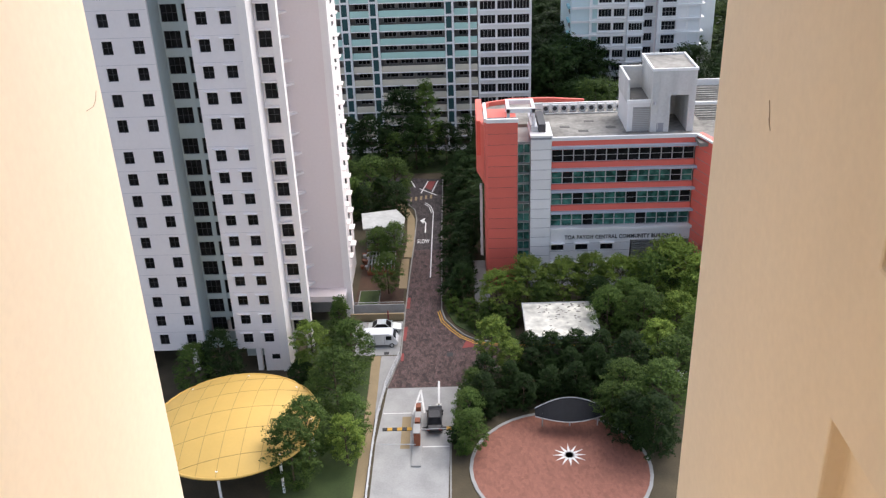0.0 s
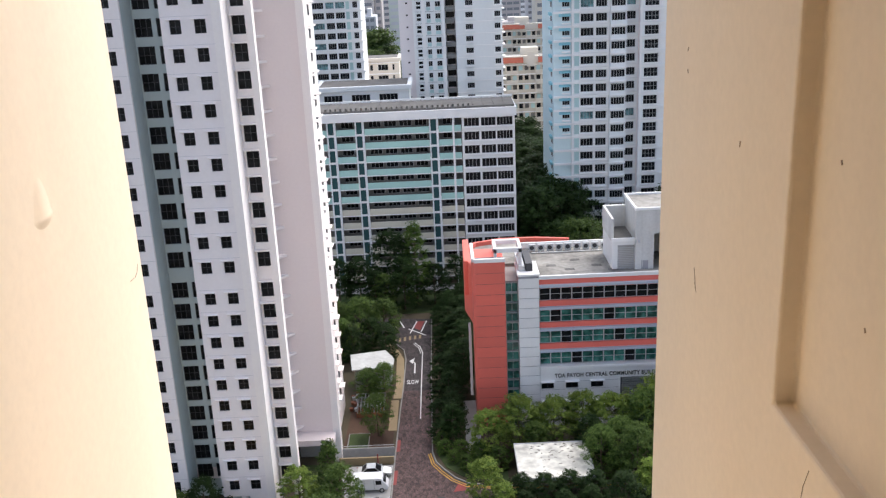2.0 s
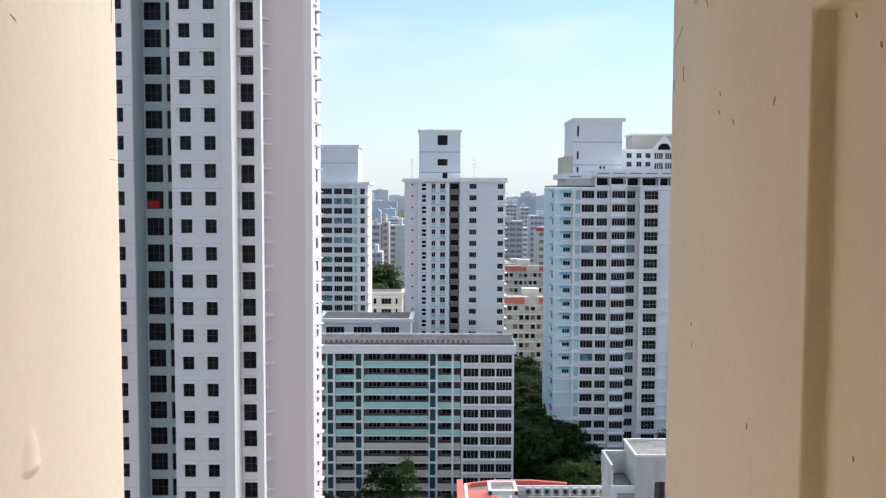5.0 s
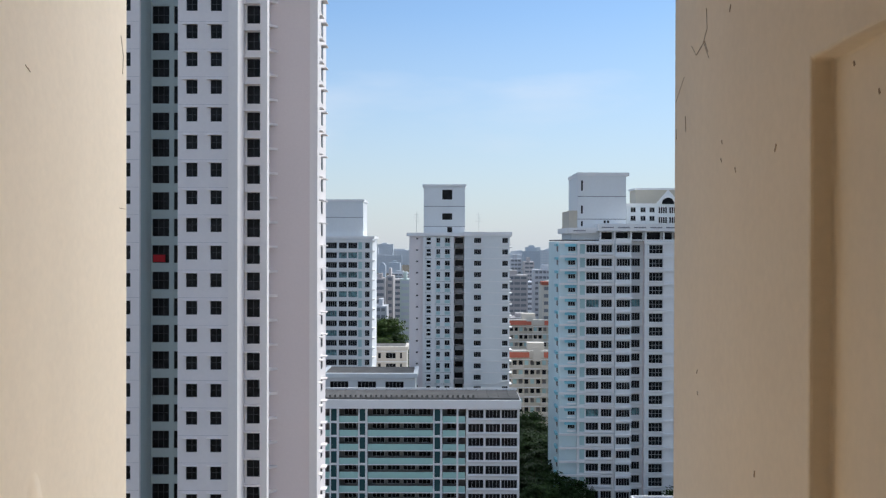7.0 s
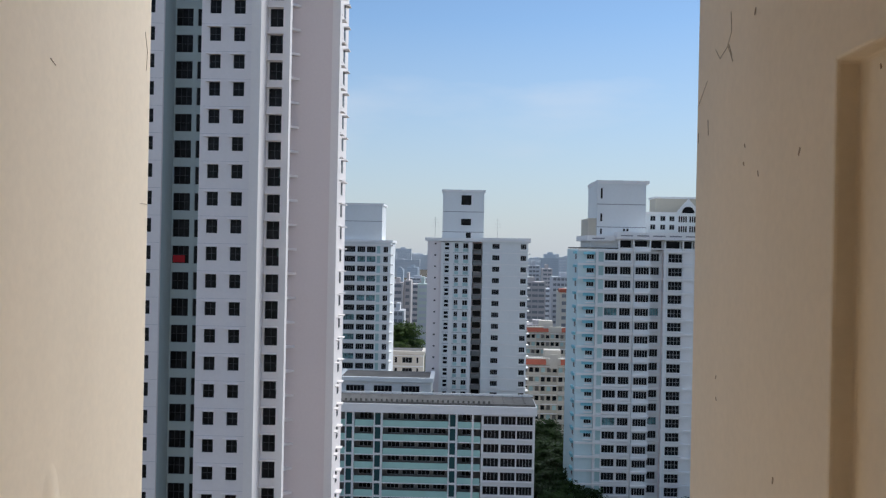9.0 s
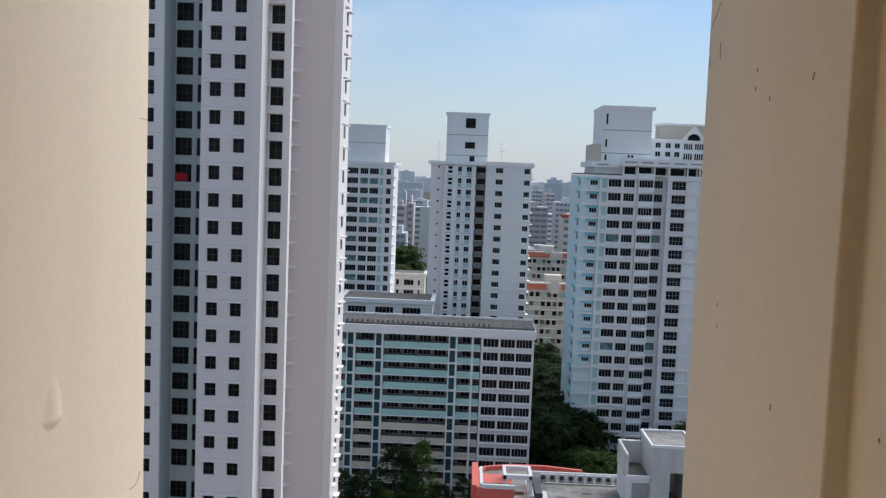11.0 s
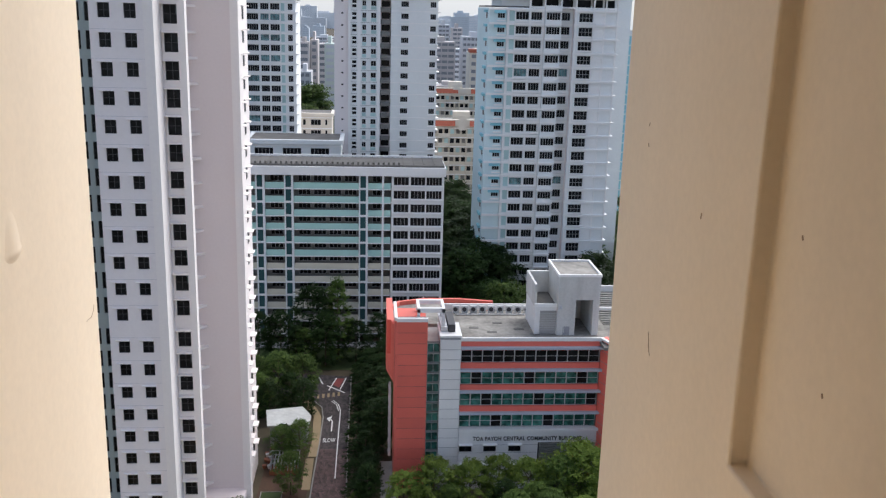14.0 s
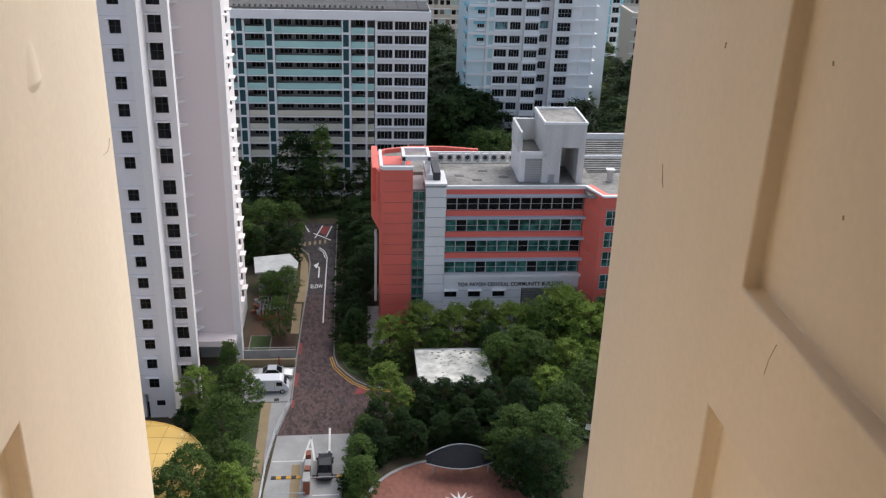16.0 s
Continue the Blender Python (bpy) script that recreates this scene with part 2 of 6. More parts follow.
ESTATE = paint("cream_render", (0.60, 0.55, 0.45), 0.8, 0.06, 2, 0.1)
# grey darkened so its colour stands for shade in corridors and recesses
CORRIDOR_SHADE = paint("shade_darkened_grey", (0.22, 0.21, 0.20), 0.9, 0.15, 2, 0.3)
ESTATE_PALE = paint("pale_cream_render", (0.70, 0.65, 0.56), 0.8, 0.06, 2, 0.1)
# distance haze is mixed into these base colours, walls and windows alike
HAZE_WARM = paint("hazed_pinkish_render", (0.62, 0.57, 0.55), 0.85, 0.06, 1, 0.05, 0, per_object=0.15)
HAZE_BLUE = paint("hazed_blue_grey_render", (0.62, 0.68, 0.73), 0.85, 0.06, 1, 0.05, 0, per_object=0.1)
HAZE_FAR = paint("hazed_white_render", (0.78, 0.80, 0.82), 0.85, 0.06, 1, 0.05, 0, per_object=0.06)
HAZE_GREEN = paint("hazed_pale_green_render", (0.58, 0.66, 0.62), 0.85, 0.05, 1, 0.05, 0)
CITY_PALE = paint("hazed_pale_window", (0.54, 0.59, 0.64), 0.8, 0.1, 1, 0.1, 0)
CITY_BAND = paint("hazed_window_band", (0.23, 0.24, 0.26), 0.8, 0.1, 1, 0.1, 0)
HAZE_A = paint("hazed_pale_render", (0.68, 0.69, 0.71), 0.85, 0.06, 1, 0.05, 0, per_object=0.2)
BARK = paint("bark", (0.10, 0.075, 0.05), 0.9, 0.3, 6, 1.0, 0.5)
LEAF_MID = leafy("mid_green_leaves", (0.030, 0.062, 0.014), (0.118, 0.186, 0.040))
LEAF_BRIGHT = leafy("yellow_green_leaves", (0.075, 0.135, 0.024), (0.26, 0.35, 0.068))
LEAF_DARK = leafy("dark_green_leaves", (0.012, 0.030, 0.008), (0.034, 0.068, 0.016))
CRACK = paint("crack_stain", (0.36, 0.26, 0.17), 0.95, 0.3)
RED_CLOTH = paint("red_cloth", (0.45, 0.02, 0.03), 0.9, 0.2)

# ---- building helpers ----
ORIGIN = {}


def thing(name, label, category, x=0.0, y=0.0, z=0.0, group="", kind=""):
    ob = new(name)
    ob.empty_display_size = 0.5
    ob.location = (x, y, z)
    ORIGIN[ob.name] = Vector((x, y, z))
    return tagged(ob, label, category, group, kind)


def mesh_of(bm, name, *mats):
    me = bpy.data.meshes.new(name)
    bmesh.ops.recalc_face_normals(bm, faces=bm.faces)
    bm.to_mesh(me)
    bm.free()
    for m in mats:
        me.materials.append(m)
    return me


def part(name, bm, material, parent, label=""):
    """Links a bmesh, built in world metres, as one mesh under a thing or a part."""
    origin = ORIGIN[parent.name] if parent else Vector()
    bmesh.ops.translate(bm, verts=bm.verts, vec=-origin)
    ob = new(name, mesh_of(bm, name, material))
    ob.parent = parent
    ORIGIN[ob.name] = origin.copy()
    return tagged(ob, label)


def solid(name, bm, material, label, category, kind="structure"):
    ob = new(name, mesh_of(bm, name, material))
    ORIGIN[ob.name] = Vector()
    return tagged(ob, label, category, "", kind)


def shared(name, me, parent, place, turn=0.0, label=""):
    """One more object on a shared mesh, at a world place, turned about z."""
    ob = new(name, me)
    ob.parent = parent
    ob.location = Vector(place) - ORIGIN[parent.name]
    ob.rotation_euler = (0, 0, turn)
    ORIGIN[ob.name] = Vector(place)
    return tagged(ob, label)


def box(bm, x0, x1, y0, y1, z0, z1):
    v = [bm.verts.new(c) for c in ((x0, y0, z0), (x1, y0, z0), (x1, y1, z0), (x0, y1, z0), (x0, y0, z1), (x1, y0, z1), (x1, y1, z1), (x0, y1, z1))]
    for f in ((0, 3, 2, 1), (4, 5, 6, 7), (0, 1, 5, 4), (1, 2, 6, 5), (2, 3, 7, 6), (3, 0, 4, 7)):
        bm.faces.new([v[i] for i in f])
    return bm


def boxes(*rows):
    bm = bmesh.new()
    for r in rows:
        box(bm, *r)
    return bm


def prism(pts, z0, z1, bm=None):
    bm = bm or bmesh.new()
    low, high = [bm.verts.new((x, y, z0)) for x, y in pts], [bm.verts.new((x, y, z1)) for x, y in pts]
    bm.faces.new(low[::-1])
    bm.faces.new(high)
    n = len(pts)
    for i in range(n):
        bm.faces.new((low[i], low[(i + 1) % n], high[(i + 1) % n], high[i]))
    return bm


def strip(pts, width, z0, z1, bm=None):
    """A band of a width along a line of points: a kerb, a road line."""
    bm = bm or bmesh.new()
    pts = [Vector((x, y)) for x, y in pts]
    left, right = [], []
    for i, p in enumerate(pts):
        d = (pts[min(i + 1, len(pts) - 1)] - pts[max(i - 1, 0)]).normalized()
        side = Vector((-d.y, d.x)) * width / 2
        left.append(p + side)
        right.append(p - side)
    rings = [[bm.verts.new((*q, z)) for q, z in ((a, z0), (b, z0), (b, z1), (a, z1))] for a, b in zip(left, right)]
    for r, s in zip(rings, rings[1:]):
        for i in range(4):
            bm.faces.new((r[i], r[(i + 1) % 4], s[(i + 1) % 4], s[i]))
    bm.faces.new(rings[0])
    bm.faces.new(rings[-1][::-1])
    return bm


def tube(pts, r0, r1, sides=7, bm=None):
    bm = bm or bmesh.new()
    rings = []
    n = len(pts)
    for i, p in enumerate(pts):
        p = Vector(p)
        d = (Vector(pts[min(i + 1, n - 1)]) - Vector(pts[max(i - 1, 0)])).normalized()
        a = d.orthogonal().normalized()
        b = d.cross(a)
        r = r0 + (r1 - r0) * i / max(n - 1, 1)
        rings.append([bm.verts.new(p + (a * math.cos(k * math.tau / sides) + b * math.sin(k * math.tau / sides)) * r) for k in range(sides)])
    for r, s in zip(rings, rings[1:]):
        for k in range(sides):
            bm.faces.new((r[k], r[(k + 1) % sides], s[(k + 1) % sides], s[k]))
    bm.faces.new(rings[0][::-1])
    bm.faces.new(rings[-1])
    return bm


def facade(bm, x0, x1, z0, z1, y0, y1, cols, rows):
    """A wall facing the camera's side, with an opening wherever a column and a row cross."""
    edge = x0
    for a, b in sorted(cols):
        if a > edge:
            box(bm, edge, a, y0, y1, z0, z1)
        foot = z0
        for c, d in sorted(rows):
            if c > foot:
                box(bm, a, b, y0, y1, foot, c)
            foot = d
        if z1 > foot:
            box(bm, a, b, y0, y1, foot, z1)
        edge = b
    if x1 > edge:
        box(bm, edge, x1, y0, y1, z0, z1)
    return bm


WINDOWS = {}


def window(parent, x0, x1, z0, z1, y, cols=2, rows=1, glass=None, frame_mat=None, bar=0.05, turn=0.0, name="window"):
    """A window in an opening: a pane, and a frame with its bars, on meshes shared by all of that size."""
    glass, frame_mat = glass or GLASS, frame_mat or FRAME_DARK
    w, h = round(abs(x1 - x0), 2), round(z1 - z0, 2)
    key = (w, h, cols, rows, glass.name, frame_mat.name, bar)
    if key not in WINDOWS:
        pane = boxes((-w / 2, w / 2, 0.05, 0.09, 0, h))
        f = bmesh.new()
        for i in range(cols + 1):
            x = -w / 2 + (w - bar) * i / cols
            box(f, x, x + bar, 0.0, 0.048, 0, h)
        for i in range(rows + 1):
            z = (h - bar) * i / rows
            box(f, -w / 2 + bar, w / 2 - bar, 0.003, 0.045, z, z + bar)
        WINDOWS[key] = mesh_of(pane, "pane", glass), mesh_of(f, "window_frame", frame_mat)
    ob = shared(name, WINDOWS[key][0], parent, ((x0 + x1) / 2, y, z0), turn)
    fr = new("window_frame", WINDOWS[key][1])
    fr.parent = ob
    return ob

# ---- the window and the niche outside it ----
EYE = 63.5
XL, XR, YW, YO = -0.69, 0.494, 0.50, 2.0        # side walls of the niche, window wall, outer edge
LOW, HIGH = EYE - 2.4, EYE + 1.15                # foot and head of the niche walls


def jamb(name, face, away, panels, label):
    """A wall beside the opening with recessed panels in its face, as one closed skin. away: -1 for the wall to the left, 1 to the right."""
    bm = bmesh.new()
    ys = sorted({YW + 0.004, YO, *[v for p in panels for v in p[:2]]})
    zs = sorted({LOW, HIGH, *[v for p in panels for v in p[2:]]})
    pts = {}

    def at(x, y, z):
        key = (round(x, 4), round(y, 4), round(z, 4))
        if key not in pts:
            pts[key] = bm.verts.new(key)
        return pts[key]

    def depth(i, k):
        if not (0 <= i < len(ys) - 1 and 0 <= k < len(zs) - 1):
            return face
        y, z = (ys[i] + ys[i + 1]) / 2, (zs[k] + zs[k + 1]) / 2
        return face + away * 0.033 if any(p[0] < y < p[1] and p[2] < z < p[3] for p in panels) else face

    for i in range(len(ys) - 1):
        for k in range(len(zs) - 1):
            d, (a, b), (c, e) = depth(i, k), ys[i:i + 2], zs[k:k + 2]
            bm.faces.new((at(d, a, c), at(d, b, c), at(d, b, e), at(d, a, e)))
            for (p, q), (r, s), n in (((b, c), (b, e), depth(i + 1, k)), ((a, e), (b, e), depth(i, k + 1))):
                if abs(n - d) > 1e-6:
                    bm.faces.new((at(d, p, q), at(d, r, s), at(n, r, s), at(n, p, q)))
    back = face + away * 0.55
    for i in range(len(ys) - 1):
        for z in (zs[0], zs[-1]):
            bm.faces.new((at(face, ys[i], z), at(face, ys[i + 1], z), at(back, ys[i + 1], z), at(back, ys[i], z)))
    for k in range(len(zs) - 1):
        for y in (ys[0], ys[-1]):
            bm.faces.new((at(face, y, zs[k]), at(face, y, zs[k + 1]), at(back, y, zs[k + 1]), at(back, y, zs[k])))
    ob = solid(name, bm, CREAM, label, "wall")
    bev = ob.modifiers.new("worn_edge", "BEVEL")
    bev.width, bev.segments, bev.limit_method = 0.005, 2, "ANGLE"
    return ob


PANELS = [(0.66, 1.30, EYE - 1.95, EYE - 0.985), (0.66, 1.25, EYE - 0.722, EYE + 0.254), (0.66, 1.22, EYE + 0.52, EYE + 1.0)]
WEST = [(0.66, 1.235, EYE - 1.95, EYE - 0.945), (0.66, 1.19, EYE - 0.70, EYE + 0.254), PANELS[2]]
wall_east = jamb("wall_east", XR, 1, PANELS, "cream painted wall with recessed panels and fine cracks")
wall_west = jamb("wall_west", XL, -1, WEST, "cream painted wall with recessed panels beside the opening")
# unseen ledge added at the niche foot, cream so it returns light upwards
solid("ledge", boxes((XL, XR, YW + 0.004, YO - 0.02, LOW, LOW + 0.15)), CREAM, "unseen ledge closing the niche, cream to bounce light", "ledge")
# unseen slab added over the niche to block sky light from above
solid("niche_sky_block", boxes((XL - 0.5, XR + 0.5, YW + 0.004, YO - 0.02, HIGH + 0.003, HIGH + 0.25)), CREAM, "unseen cream slab added to block sky light", "ledge")
# unseen cream sheets over the brown window wall, added as reflectors
for low_edge, high_edge in ((EYE - 2.25, EYE - 0.75), (EYE + 0.24, HIGH)):
    solid("bounce_face", boxes((XL, XR, YW + 0.004, YW + 0.03, low_edge, high_edge)), CREAM, "unseen cream face added to bounce light", "wall")
# room brown darkened to hold its deep shade; walls behind are unseen additions
DIM = paint("room_shade_brown", (0.20, 0.145, 0.09), 0.8, 0.1, 20, 0.8)
SILL, HEAD = EYE - 0.75, EYE + 0.1385
solid("wall_north", boxes((-3, 3, YW - 0.20, YW, LOW - 0.1, SILL), (-3, -0.62, YW - 0.20, YW, SILL, HEAD), (0.62, 3, YW - 0.20, YW, SILL, HEAD), (-3, 3, YW - 0.20, YW - 0.004, HEAD + 0.07, HIGH)), DIM, "window wall round the opening, brown with shade painted in", "wall")
# lintel lip: one brown tone with small random mottling
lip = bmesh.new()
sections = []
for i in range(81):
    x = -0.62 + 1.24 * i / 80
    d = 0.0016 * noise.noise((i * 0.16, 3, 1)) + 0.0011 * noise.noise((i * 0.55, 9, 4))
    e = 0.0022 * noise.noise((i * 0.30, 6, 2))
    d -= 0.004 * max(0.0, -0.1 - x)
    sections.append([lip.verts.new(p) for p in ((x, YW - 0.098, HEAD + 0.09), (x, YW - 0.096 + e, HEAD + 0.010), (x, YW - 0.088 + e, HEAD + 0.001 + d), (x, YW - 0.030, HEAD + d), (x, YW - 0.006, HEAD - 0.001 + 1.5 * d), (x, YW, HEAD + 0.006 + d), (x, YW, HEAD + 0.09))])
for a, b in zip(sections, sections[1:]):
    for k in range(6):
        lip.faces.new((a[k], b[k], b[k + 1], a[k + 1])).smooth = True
solid("lintel", lip, paint("brown_plaster", (0.46, 0.33, 0.17), 0.8, 0.22, 30, 5.0, 0.2), "brown plaster lintel with a rough lower edge", "lintel")
solid("ceiling", boxes((-3, 3, -5, YW - 0.204, EYE + 0.9, EYE + 1.1)), DIM, "unseen ceiling with deep shade painted into its brown", "ceiling")
solid("floor", boxes((-3, 3, -5, YW - 0.204, EYE - 1.75, EYE - 1.6)), ASPHALT, "unseen floor added under the room, kept dark", "floor")
solid("wall_south", boxes((-3, 3, -5.2, -5.004, LOW, EYE + 1.1)), DIM, "unseen wall added to close the room, shade-dark brown", "wall")
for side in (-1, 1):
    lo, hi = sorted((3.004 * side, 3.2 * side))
    solid("wall_side", boxes((lo, hi, -5.2, YW, LOW, EYE + 1.1)), DIM, "unseen side wall added to the room, shade-dark brown", "wall")
host = thing("apartment_building", "cream rendered high-rise with the window in its face", "building", 0, -6, 0, kind="structure")
part("wall", boxes((-14, 14, -14, YO - 0.01, 0, LOW - 0.104)), CREAM, host)
part("wall", boxes((-14, -3.204, -14, YO - 0.01, LOW - 0.1, HIGH)), CREAM, host)
part("wall", boxes((3.204, 14, -14, YO - 0.01, LOW - 0.1, HIGH)), CREAM, host)
part("wall", boxes((-3.2, 3.2, -14, -5.204, LOW - 0.1, HIGH)), CREAM, host)
part("wall", boxes((-3.2, XL - 0.554, YW + 0.004, YO - 0.01, LOW - 0.1, HIGH)), CREAM, host)
part("wall", boxes((XR + 0.554, 3.2, YW + 0.004, YO - 0.01, LOW - 0.1, HIGH)), CREAM, host)
part("wall", boxes((-14, 14, -14, YO - 0.01, HIGH + 0.26, HIGH + 12)), CREAM, host)

# paint drip, cracks and chips on the walls by the opening
drip = bmesh.new()
cells = {}
for i in range(25):
    for k in range(25):
        u, v = -1 + i / 12, -1 + k / 12
        wide = 1.0 if v < -0.2 else 1.0 - 0.45 * (v + 0.2)
        r2 = (u / wide) ** 2 + (v * v if v < 0 else v ** 4)
        rise = 0.0068 * max(0.0, 1 - r2) ** 1.6 * (1.0 if v < -0.3 else 1 - 0.62 * (v + 0.3))
        cells[i, k] = drip.verts.new((XL - 0.0004 + rise, 1.545 + 0.046 * u, EYE - 0.452 + (0.026 if v < 0 else 0.075) * v))
for i in range(24):
    for k in range(24):
        drip.faces.new((cells[i, k], cells[i + 1, k], cells[i + 1, k + 1], cells[i, k + 1])).smooth = True
part("paint_drip", drip, CREAM, wall_west, "thick run of dried paint")


def crack(name, x, pts, width, parent, away):
    bm = bmesh.new()
    for (y0, z0), (y1, z1) in zip(pts, pts[1:]):
        d = Vector((y1 - y0, z1 - z0)).normalized()
        n = Vector((-d.y, d.x)) * width / 2
        quad = [(y0 + n.x, z0 + n.y), (y1 + n.x * 0.8, z1 + n.y * 0.8), (y1 - n.x * 0.8, z1 - n.y * 0.8), (y0 - n.x, z0 - n.y)]
        low = [bm.verts.new((x - away * 0.0009, y, EYE + z)) for y, z in quad]
        top = [bm.verts.new((x + away * 0.002, y, EYE + z)) for y, z in quad]
        bm.faces.new(low)
        bm.faces.new(top[::-1])
        for i in range(4):
            bm.faces.new((low[i], low[(i + 1) % 4], top[(i + 1) % 4], top[i]))
    return part(name, bm, CRACK, parent, "thin dark crack in the paint")


random.seed(4)
crack("crack", XR, [(1.705, -0.66), (1.698, -0.675), (1.692, -0.698)], 0.0024, wall_east, 1)
crack("crack", XR, [(1.698, -0.688), (1.684, -0.704)], 0.0012, wall_east, 1)
crack("crack", XR, [(1.10, -0.745), (1.115, -0.78), (1.12, -0.81)], 0.0004, wall_east, 1)
crack("crack", XR, [(1.756, 0.449), (1.75, 0.409), (1.775, 0.389), (1.738, 0.351)], 0.0005, wall_east, 1)
crack("crack", XR, [(1.86, 0.399), (1.826, 0.374), (1.801, 0.380), (1.767, 0.389), (1.745, 0.364)], 0.0009, wall_east, 1)
crack("crack", XR, [(1.918, 0.347), (1.965, 0.319), (1.988, 0.305)], 0.0008, wall_east, 1)
crack("crack", XR, [(1.908, 0.265), (1.903, 0.233)], 0.0030, wall_east, 1)
crack("crack", XR, [(1.984, 0.247), (1.982, 0.225)], 0.0030, wall_east, 1)
for y, z in ((1.655, 0.187), (1.66, 0.155), (1.38, 0.151), (1.578, 0.133), (1.809, -0.287), (1.605, 0.417), (1.808, -0.245), (1.47, -0.36)):
    crack("chip", XR, [(y, z), (y + random.uniform(-0.008, 0.008), z - random.uniform(0.006, 0.012))], random.uniform(0.0025, 0.0045), wall_east, 1)
for y, z in ((1.19, 0.232), (1.12, 0.185), (0.98, 0.05), (1.16, -0.33), (1.05, -0.52)):
    crack("chip", XR + 0.033, [(y, z), (y + 0.003, z + 0.006)], 0.004, wall_east, 1)
crack("crack", XL, [(1.909, -0.709), (1.944, -0.712), (1.961, -0.705), (1.972, -0.69)], 0.0009, wall_west, -1)
crack("crack", XL, [(1.96, 0.44), (1.975, 0.40), (1.97, 0.36)], 0.0008, wall_west, -1)
crack("crack", XL, [(1.95, 0.074), (1.992, 0.073)], 0.0012, wall_west, -1)
crack("chip", XL, [(1.512, 0.292), (1.531, 0.284)], 0.0014, wall_west, -1)

# ---- ground ----
solid("ground", boxes((-1500, 1500, -300, 3500, -0.6, 0)), SOIL, "dark planted ground with leaf litter under the trees", "ground")
ROAD = [(-9.2, 90.1), (-7.9, 97), (-7.8, 107), (-7.6, 118), (-7.3, 128), (-7.2, 137), (-7.6, 140.7), (-9.2, 143.8), (-12, 145.6), (-45, 146.5), (-45, 156), (-12, 155), (-3.2, 154),
        (-3.3, 133), (-3.1, 108), (-2.6, 105.3), (-1.5, 103.3), (-0.2, 101.4), (1.6, 99.9), (5.7, 99.1), (26, 98.5), (26, 94.2), (4, 94), (0.4, 92.5), (-0.7, 90.2)]
solid("road", prism(ROAD, -0.05, 0.02), SETTS, "road paved with mixed red and brown setts", "road")
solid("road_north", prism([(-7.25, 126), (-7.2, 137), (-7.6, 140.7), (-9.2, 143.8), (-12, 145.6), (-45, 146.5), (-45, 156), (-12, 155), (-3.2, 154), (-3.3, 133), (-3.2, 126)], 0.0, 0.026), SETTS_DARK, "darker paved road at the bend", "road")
solid("driveway", prism([(-9.9, 60), (-9.9, 80), (-9.2, 90.1), (-0.7, 90.2), (-1.5, 84.6), (-1.9, 79), (-2.2, 60)], -0.05, 0.02), CONCRETE, "light concrete driveway before the barrier", "driveway")
LEFT_KERB = [(-9.3, 90.1), (-8.0, 97), (-7.9, 107), (-7.7, 118), (-7.4, 128), (-7.3, 137), (-7.7, 140.7), (-9.3, 143.7), (-12, 145.5), (-45, 146.4)]
RIGHT_KERB = [(-3.2, 154), (-3.2, 133), (-3.0, 108), (-2.5, 105.4), (-1.4, 103.4), (-0.1, 101.5), (1.7, 100.0), (5.7, 99.2), (26, 98.6)]
NEAR_KERB = [(-1.8, 60), (-1.8, 79), (-1.4, 84.6), (-0.6, 90.2), (0.5, 92.4), (4, 93.9), (26, 94.1)]
for pts in (LEFT_KERB, RIGHT_KERB, NEAR_KERB):
    solid("kerb", strip(pts, 0.17, -0.05, 0.15), KERB, "concrete kerb along the paved road", "kerb")
lines = strip([(p[0] - 0.28, p[1] - 0.25) for p in RIGHT_KERB[2:]], 0.13, 0.0, 0.028)
solid("road_line", lines, YELLOW_LINE, "yellow line along the curved kerb", "road marking")
solid("road_line", strip([(p[0] - 0.52, p[1] - 0.52) for p in RIGHT_KERB[2:]], 0.13, 0.0, 0.028), YELLOW_LINE, "yellow line along the curved kerb", "road marking")
solid("road_line", strip([(-4.7, 117.2), (-4.7, 128), (-4.65, 139.6), (-5.1, 142.1), (-6.0, 143.7)], 0.16, 0, 0.034), LINE, "white lane line on the paved road", "road marking")
solid("road_line", strip([(-4.95, 139.4), (-5.35, 141.8), (-6.2, 143.3)], 0.14, 0, 0.034), LINE, "white lane line beside the bend", "road marking")
solid("road_line", strip([(-7.2, 149.8), (-4.2, 146.8)], 0.26, 0, 0.034), LINE, "white give-way line at the junction", "road marking")
for a, b in (((-6.9, 147.8), (-5.8, 153.2)), ((-5.0, 148.2), (-4.1, 153.2)), ((-8.0, 150.4), (-8.8, 153.4)), ((-9.4, 150.6), (-10.2, 153.4))):
    solid("road_line", strip([a, b], 0.2, 0, 0.034), LINE, "white bar of the crossing", "road marking")
solid("red_patch", prism([(-6.5, 150.5), (-5.2, 149), (-4.4, 153), (-5.7, 153)], 0, 0.030), RED_PATCH, "red painted patch at the crossing", "road marking")
for i in range(6):
    solid("road_line", boxes((-9.6 + 0.85 * i, -9.2 + 0.85 * i, 144.2 + 0.25 * i, 145.8 + 0.25 * i, 0, 0.034)), TANPATH, "worn yellow bar across the bend", "road marking")
arrow = strip([(-5.8, 132.0), (-5.8, 135.6), (-6.1, 136.3)], 0.22, 0, 0.034)
prism([(-6.75, 136.6), (-6.2, 135.4), (-5.9, 137.6)], 0, 0.034, arrow)
solid("road_arrow", arrow, LINE, "white arrow bending left on the road", "road marking")
